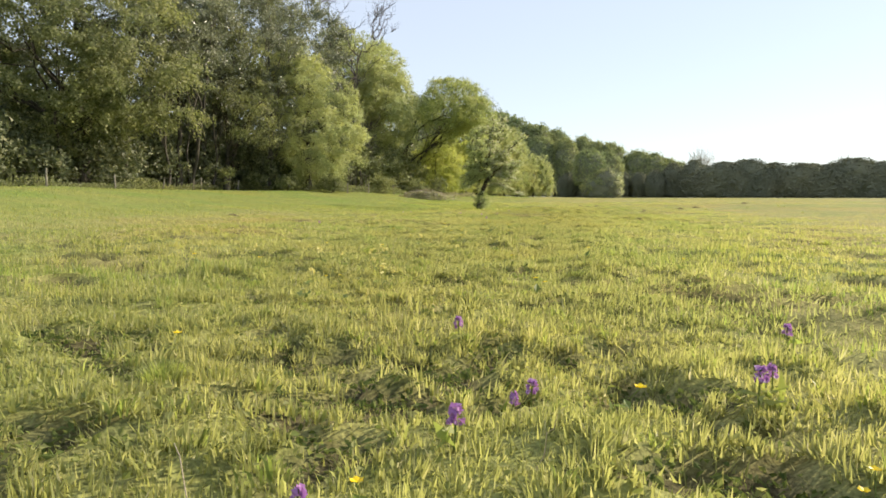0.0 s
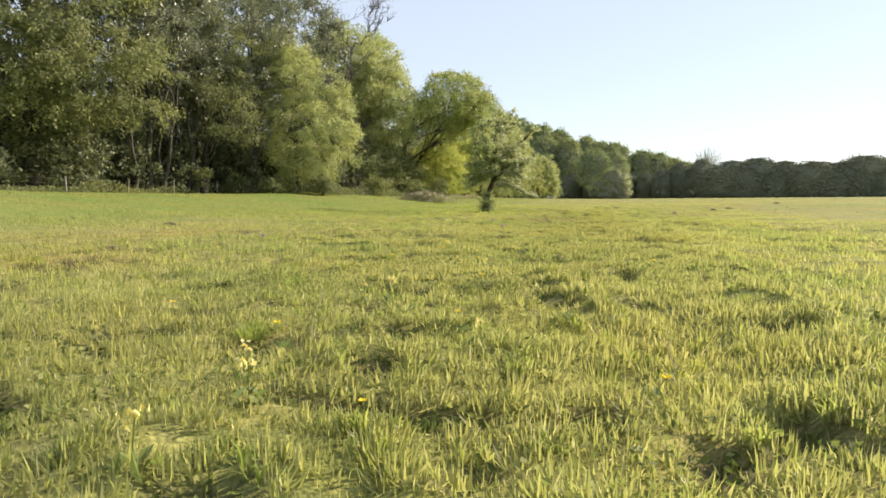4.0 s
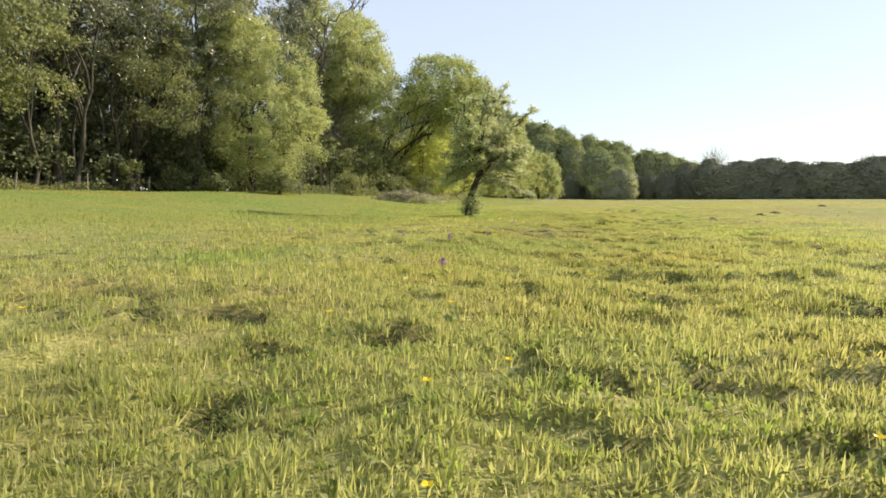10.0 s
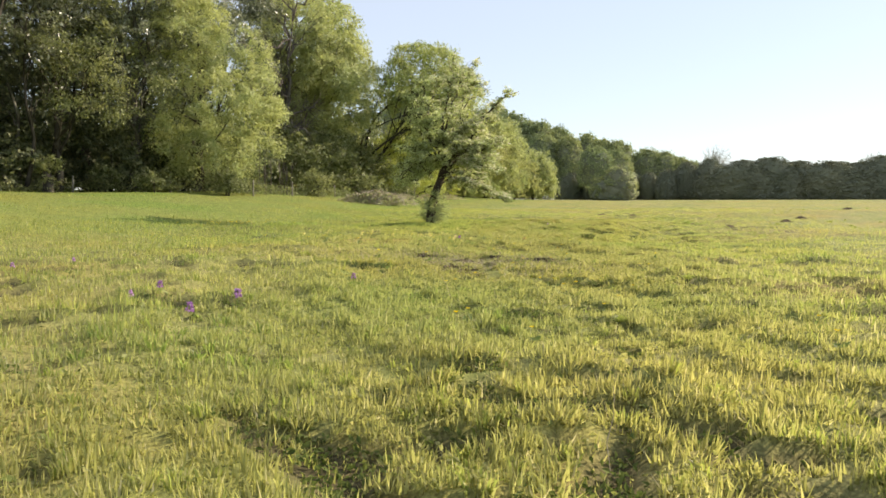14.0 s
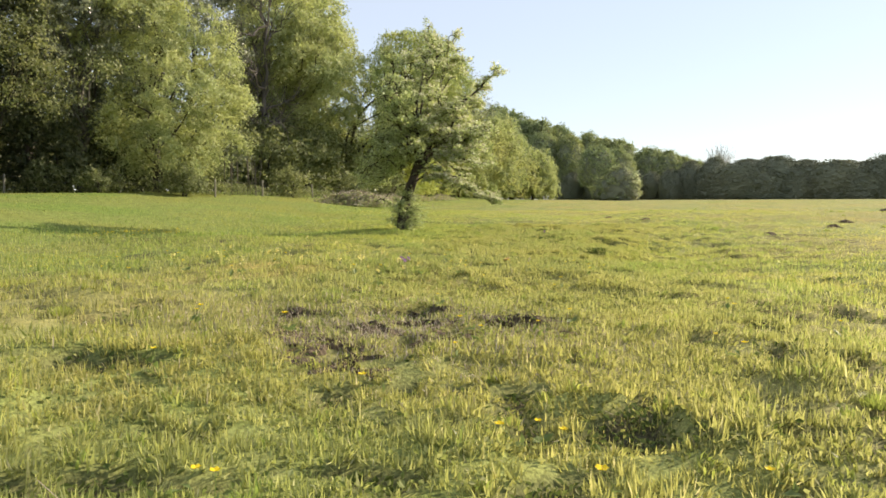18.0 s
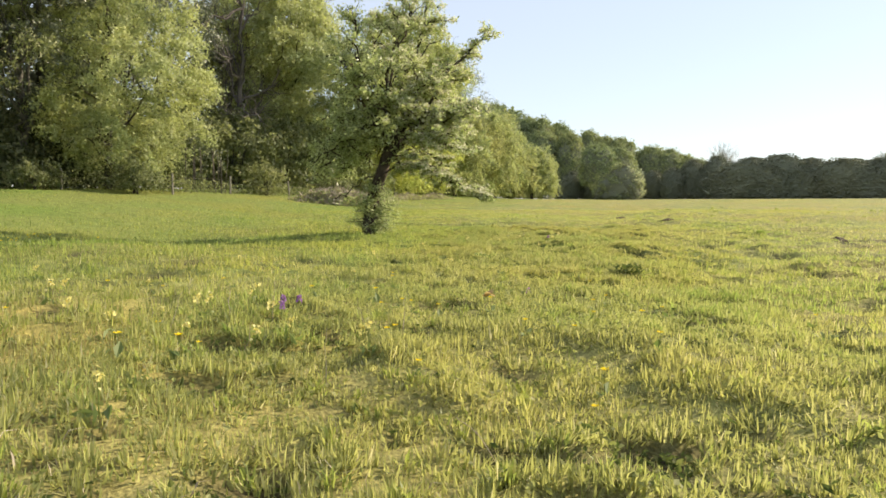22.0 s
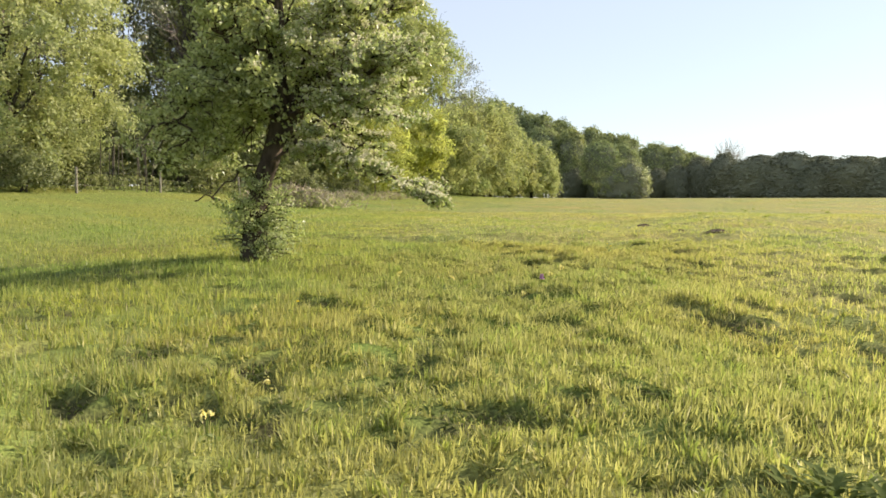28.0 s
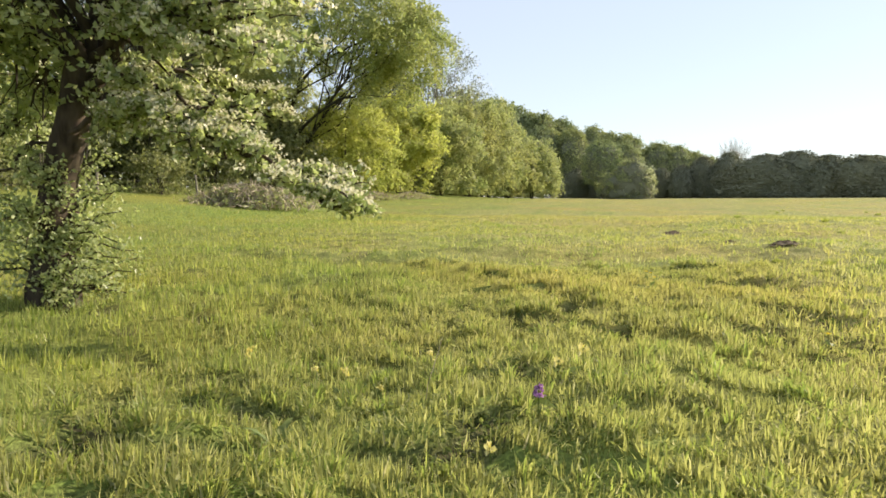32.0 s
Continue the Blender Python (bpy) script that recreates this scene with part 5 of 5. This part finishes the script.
BC = [buttercup(s) for s in (1, 2, 3)]
CS = [cowslip(s) for s in (1, 2)]
OR = [orchid(s) for s in (1, 2, 3)]


def plant(kinds, spots):
    """The first specimens move to the first spots; the rest are copies."""
    for k, (x, y) in enumerate(spots):
        m = ground_pose(x, y, rr.uniform(0, 360), rr.uniform(0.85, 1.2))
        if k < len(kinds):
            kinds[k].matrix_basis = m
        else:
            copy_thing(kinds[k % len(kinds)], m)


spots = [(-0.35, 13.4), (0.14, 13.45), (-1.07, 14.03), (-0.76, 14.09), (-0.62, 14.25), (-2.84, 16.55), (-0.8, 13.07), (-2.16, 27.53), (-0.66, 26.73), (-1.45, 27.42), (0.07, 27.89), (-0.36, 27.73), (-0.28, 27.58), (-0.68, 30.41), (-2.15, 30.83), (-1.92, 30.72), (-0.99, 32.24),
         (-1.3, 32.26), (-1.16, 32.22), (-1.51, 32.42), (-0.21, 9.54), (-0.89, 9.45), (-0.12, 12.47), (1.06, 10.75), (-0.98, 12.51), (1.14, 1.13), (1.74, 2.04), (2.33, 1.53), (2.26, 1.47), (-0.17, 2.38), (-0.72, 19.59), (0.31, 21.02)]
spots += [(0.11, 26.00), (0.20, 26.09), (0.29, 26.23), (1.00, 25.80), (-0.67, 25.23), (-1.71, 26.46), (-0.54, 11.88), (-0.16, 12.84), (-0.17, 12.58), (-0.14, 13.13), (-0.89, 11.82), (0.28, 12.19), (-2.51, 38.90), (0.08, 32.87), (0.09, 32.24), (0.01, 31.58), (-0.28, 31.24)]
for cx, cy, n, sp in ((0.2, 13.6, 7, 0.5), (-0.8, 11.8, 4, 0.7), (-1.2, 8.5, 5, 1.0), (0.8, 15.3, 9, 0.8), (0.6, 19.5, 7, 1.2), (-8.5, 35.6, 46, 0.6), (-4.2, 31.5, 16, 1.2), (-1.6, 30.5, 9, 1.1), (0.6, 28, 8, 1.2), (-1.4, 33, 6, 0.7),
                      (0.2, 24.2, 6, 0.9), (1.5, 5, 4, 1.0), (-0.5, 5.5, 4, 0.9), (-2.5, 15, 9, 1.5), (2.2, 33, 8, 1.2), (-0.6, 44, 7, 1.5), (-4, 22, 8, 1.5), (2.5, 22, 7, 1.3)):
    spots += [(rr.gauss(cx, sp), rr.gauss(cy, sp)) for _ in range(n)]
plant(BC, spots)
spots = [(0.15, 4.86), (-0.51, 4.82), (0.05, 4.89), (-0.18, 5.38), (-0.05, 5.28), (-0.84, 5.8), (-0.66, 5.92), (-1.36, 14.45), (-1.64, 30.82), (-1.49, 30.93), (-2.04, 31.54), (-1.67, 41.22), (-1.84, 41.26), (-0.82, 40.41)]
for cx, cy, n, sp in ((-0.6, 7.2, 6, 0.9), (-3.2, 31.5, 14, 1.0), (-1.8, 30.8, 7, 0.8), (-0.2, 9.4, 4, 0.8), (-1.4, 41.2, 5, 0.5), (-3, 36, 6, 1.0)):
    spots += [(rr.gauss(cx, sp), rr.gauss(cy, sp)) for _ in range(n)]
plant(CS, spots)
plant(OR, [(1.43, 2.27), (1.37, 2.19), (1.26, 1.61), (2.2, 2.15), (2.26, 2.24), (2.64, 3.46), (1.03, 2.91), (1.0, 1.1), (-4.65, 15.25), (-1.17, 19.41), (-4.99, 25.51), (-2.7, 23.71), (-1.85, 31.85), (-0.48, 33.84), (-0.67, 40.76), (-1.53, 24.83), (-1.80, 31.48), (-1.91, 31.73), (-5.13, 24.84), (-2.72, 23.39), (-2.16, 23.25), (-1.92, 23.47)])

broadleaf("dock_plant", "leafy dark green dock clump in the grass", "dock plants", 0.54, 36.2, 21, 190, 0.105, 0.024, 1.0, M_DARKDOCK, 0.12, 0.075)
broadleaf("dock_plant", "dock clump with long fresh green leaves", "dock plants", 0.8, 36.35, 22, 80, 0.13, 0.02, 0.9, M_LUSH, 0.08, 0.07)
for k, (x, y, n, L) in enumerate([(0.1, 28.8, 16, 0.22), (1.85, 1.05, 16, 0.22), (1.7, 0.75, 12, 0.2), (0.7, 13.2, 12, 0.2), (0.9, 12.9, 12, 0.2), (-0.2, 3.9, 12, 0.16), (0.0, 4.1, 8, 0.16), (-0.55, 21.6, 9, 0.16), (1.1, 20.4, 10, 0.18), (-1.6, 40.3, 9, 0.2), (0.6, 44.2, 10, 0.2), (0.5, 8.6, 9, 0.16), (-0.4, 8.4, 9, 0.15), (1.6, 32.5, 10, 0.18), (-0.9, 35.2, 8, 0.17)]):
    broadleaf("broad_leaved_weed", "low rosette of broad green leaves in the turf", "broad-leaved weeds", x, y, 30 + k, n, L * 0.5, L * 0.13, 1.0)


# ---- tussocks, molehills and scraped soil ----
def tussock(seed):
    r = np.random.default_rng(seed)
    b = thing("grass_tussock", 0, 0, "dense dark green grass tussock", "tussock", "grass tussocks")
    n = 330
    t, q = r.uniform(0, 2 * np.pi, n), np.sqrt(r.uniform(0, 1, n)) * 0.16
    p = np.stack([q * np.cos(t), q * np.sin(t), 0 * q - 0.02], 1)
    d = np.stack([np.cos(t), np.sin(t), 0 * t], 1)
    L = (r.uniform(0.1, 0.2, n) * (1.1 - q * 2.5))[:, None]
    w = np.stack([-np.sin(t), np.cos(t), 0 * t], 1) * 0.0035
    k = (q / 0.16 * 0.8 + r.normal(0, 0.15, n))[:, None]
    mid, tip = p + d * L * k * 0.4 + [0, 0, 1] * L * 0.6, p + d * L * k + [0, 0, 1] * L * (1 - 0.3 * np.abs(k))
    v = np.stack([p - w, p + w, mid + w * 0.8, mid - w * 0.8, tip], 1).reshape(-1, 3)
    i = 5 * np.arange(n)[:, None]
    part("tuft", fast_mesh("tuft", v, [i + [0, 1, 2, 3], i + [3, 2, 4]], M_LUSH), b)
    return b


TU = [tussock(s) for s in (1, 2, 3)]
spots = []
while len(spots) < 80:
    y = rr.uniform(1.5, 62)
    x = rr.uniform(-7, 6)
    spots.append((x, y))
spots += [(rr.uniform(3, 17), rr.uniform(42, 72)) for _ in range(46)]
for k, (x, y) in enumerate(spots):
    m = ground_pose(x, y, rr.uniform(0, 360), rr.uniform(0.45, 0.9))
    if k < 3:
        TU[k].matrix_basis = m
    else:
        copy_thing(TU[k % 3], m)


def molehill(x, y, rad, h, seed):
    r = np.random.default_rng(seed)
    b = thing("molehill", x, y, "crumbled dark earth molehill in the grass", "molehill", "molehills")
    a, q = np.meshgrid(np.linspace(0, 2 * np.pi, 18, endpoint=False), np.linspace(0, 1, 7), indexing="ij")
    n = r.normal(0, 1, a.shape)
    R = rad * q * (1 + 0.12 * n)
    z = 0.7 * h * np.cos(q * 1.57) ** 1.3 * (1 + 0.18 * n) - 0.04 * q
    v = np.stack([R * np.cos(a), R * np.sin(a), z], -1).reshape(-1, 3)
    i, j = np.meshgrid(np.arange(18), np.arange(6), indexing="ij")
    i2 = (i + 1) % 18
    f = np.stack([i * 7 + j, i * 7 + j + 1, i2 * 7 + j + 1, i2 * 7 + j], -1).reshape(-1, 4)
    part("mound", fast_mesh("mound", v, [f], M_SOIL), b)
    return b


for k, (x, y, rad, h) in enumerate([(14.8, 60.9, 0.4, 0.16), (9.2, 49.6, 0.36, 0.14), (7.75, 46.3, 0.34, 0.13), (5.2, 43.3, 0.25, 0.08), (2.5, 49.3, 0.28, 0.07), (1.3, 53.4, 0.28, 0.07), (1.85, 50.2, 0.22, 0.06), (-4.9, 9.5, 0.22, 0.06), (-4.9, 11.9, 0.22, 0.06), (-9.8, 20.4, 0.4, 0.1)]):
    molehill(x, y, rad, h * 0.85, 200 + k)
def scrape(x, y, rad, seed):
    """A shallow uneven patch of earth that follows the turf."""
    r = np.random.default_rng(seed)
    b = thing("scraped_soil", x, y, "shallow scrape of bare brown soil in the turf", "bare soil", "scrapes of bare soil")
    a, q = np.meshgrid(np.linspace(0, 2 * np.pi, 22, endpoint=False), np.linspace(0, 1, 8), indexing="ij")
    edge = (1 + 0.35 * r.normal(size=22).clip(-1.6, 1.6))[:, None]
    R = rad * q * (1 + (edge - 1) * q)
    px, py = R * np.cos(a) * 1.25, R * np.sin(a) * 0.8
    z = ground_z(x + px, y + py) - b.location.z + 0.012 + 0.016 * r.normal(size=a.shape) * (1 - q) - 0.02 * q**3
    i, j = np.meshgrid(np.arange(22), np.arange(7), indexing="ij")
    i2 = (i + 1) % 22
    f = np.stack([i * 8 + j, i * 8 + j + 1, i2 * 8 + j + 1, i2 * 8 + j], -1).reshape(-1, 4)
    part("soil", fast_mesh("soil", np.stack([px, py, z], -1).reshape(-1, 3), [f], M_SOIL), b)


for k, (x, y, rad) in enumerate([(-0.89, 26.95, 0.24), (-0.44, 27.6, 0.2), (-0.1, 28.3, 0.26), (-1.5, 27.55, 0.26), (-1.15, 27.3, 0.34), (-0.7, 28.2, 0.3), (-0.75, 28.65, 0.2), (-1.65, 27.95, 0.16), (-1.0, 27.8, 0.3)]):
    scrape(x, y, rad, 220 + k)
rng = np.random.default_rng(44)
dx, dy = rng.normal(-0.85, 0.75, 5000), rng.normal(27.9, 0.55, 5000)
v, f = blades(rng, dx, dy, 0.065, 0.006, 1.1)
tagged(new("dead_grass", fast_mesh("dead_grass", v, f, M_DEAD)), "withered brown grass round the bare soil", "grass", "", "stuff")
# bent straws
straw_at = [(1.5, 1.55), (0.9, 0.9), (-0.6, 4.6), (0.4, 10.2), (-1.0, 16.5), (-0.9, 31.0), (-2.0, 31.2), (-0.2, 29.8), (0.6, 21.5), (-1.2, 41.0), (-1.6, 30.6), (-1.8, 31.4), (-2.2, 30.9), (-1.3, 31.6), (-1.0, 30.2), (0.3, 24.5), (-0.6, 24.8), (0.9, 7.5), (-0.7, 7.9), (1.2, 16.8), (-2.6, 31.3), (0.5, 33.0), (-0.3, 36.2)]
r = np.random.default_rng(77)
for x, y in straw_at:
    s = thing("dry_straw", x, y, "single dry bent straw of last year's grass", "straw", "dry straws")
    e = np.array([r.normal(0, 0.12), r.normal(0, 0.12), r.uniform(0.16, 0.32)])
    part("stalk", fast_mesh("stalk", *(lambda vf: (vf[0], [vf[1]]))(tube(bent(r, (0, 0, -0.02), e, 6, 0.1, 0.03), np.linspace(0.002, 0.001, 6), 4)), M_DEAD), s)

leaf = thing("withered_leaf", -0.71, 32.88, "curled orange-brown dead leaf in the grass", "leaf")
M_RUST = leafy("withered_leaf_brown", [(0.0, (0.42, 0.29, 0.15)), (1.0, (0.52, 0.38, 0.21))], patch=((0.7, 0.7, 0.7), (1.1, 1.1, 1.1)), trans=0.5, patch_scale=60.0)
for q in range(3):
    u, w = np.meshgrid(np.linspace(0, 1, 6), np.linspace(-1, 1, 5), indexing="ij")
    half = 0.032 * np.sin(np.pi * np.clip(u, 0.04, 0.97)) ** 0.7
    v = np.stack([0.1 * (u - 0.5), w * half, 0.05 + 0.03 * q * 0.4 + 0.012 * w * w + 0.02 * np.sin(3 * u + q)], -1).reshape(-1, 3) @ np.array(Matrix.Rotation(q * 2.1, 3, "Z")).T
    i, j = np.meshgrid(np.arange(5), np.arange(4), indexing="ij")
    k = i * 5 + j
    part("blade", fast_mesh("blade", v, [np.stack([k, k + 5, k + 6, k + 1], -1).reshape(-1, 4)], M_RUST, True), leaf)
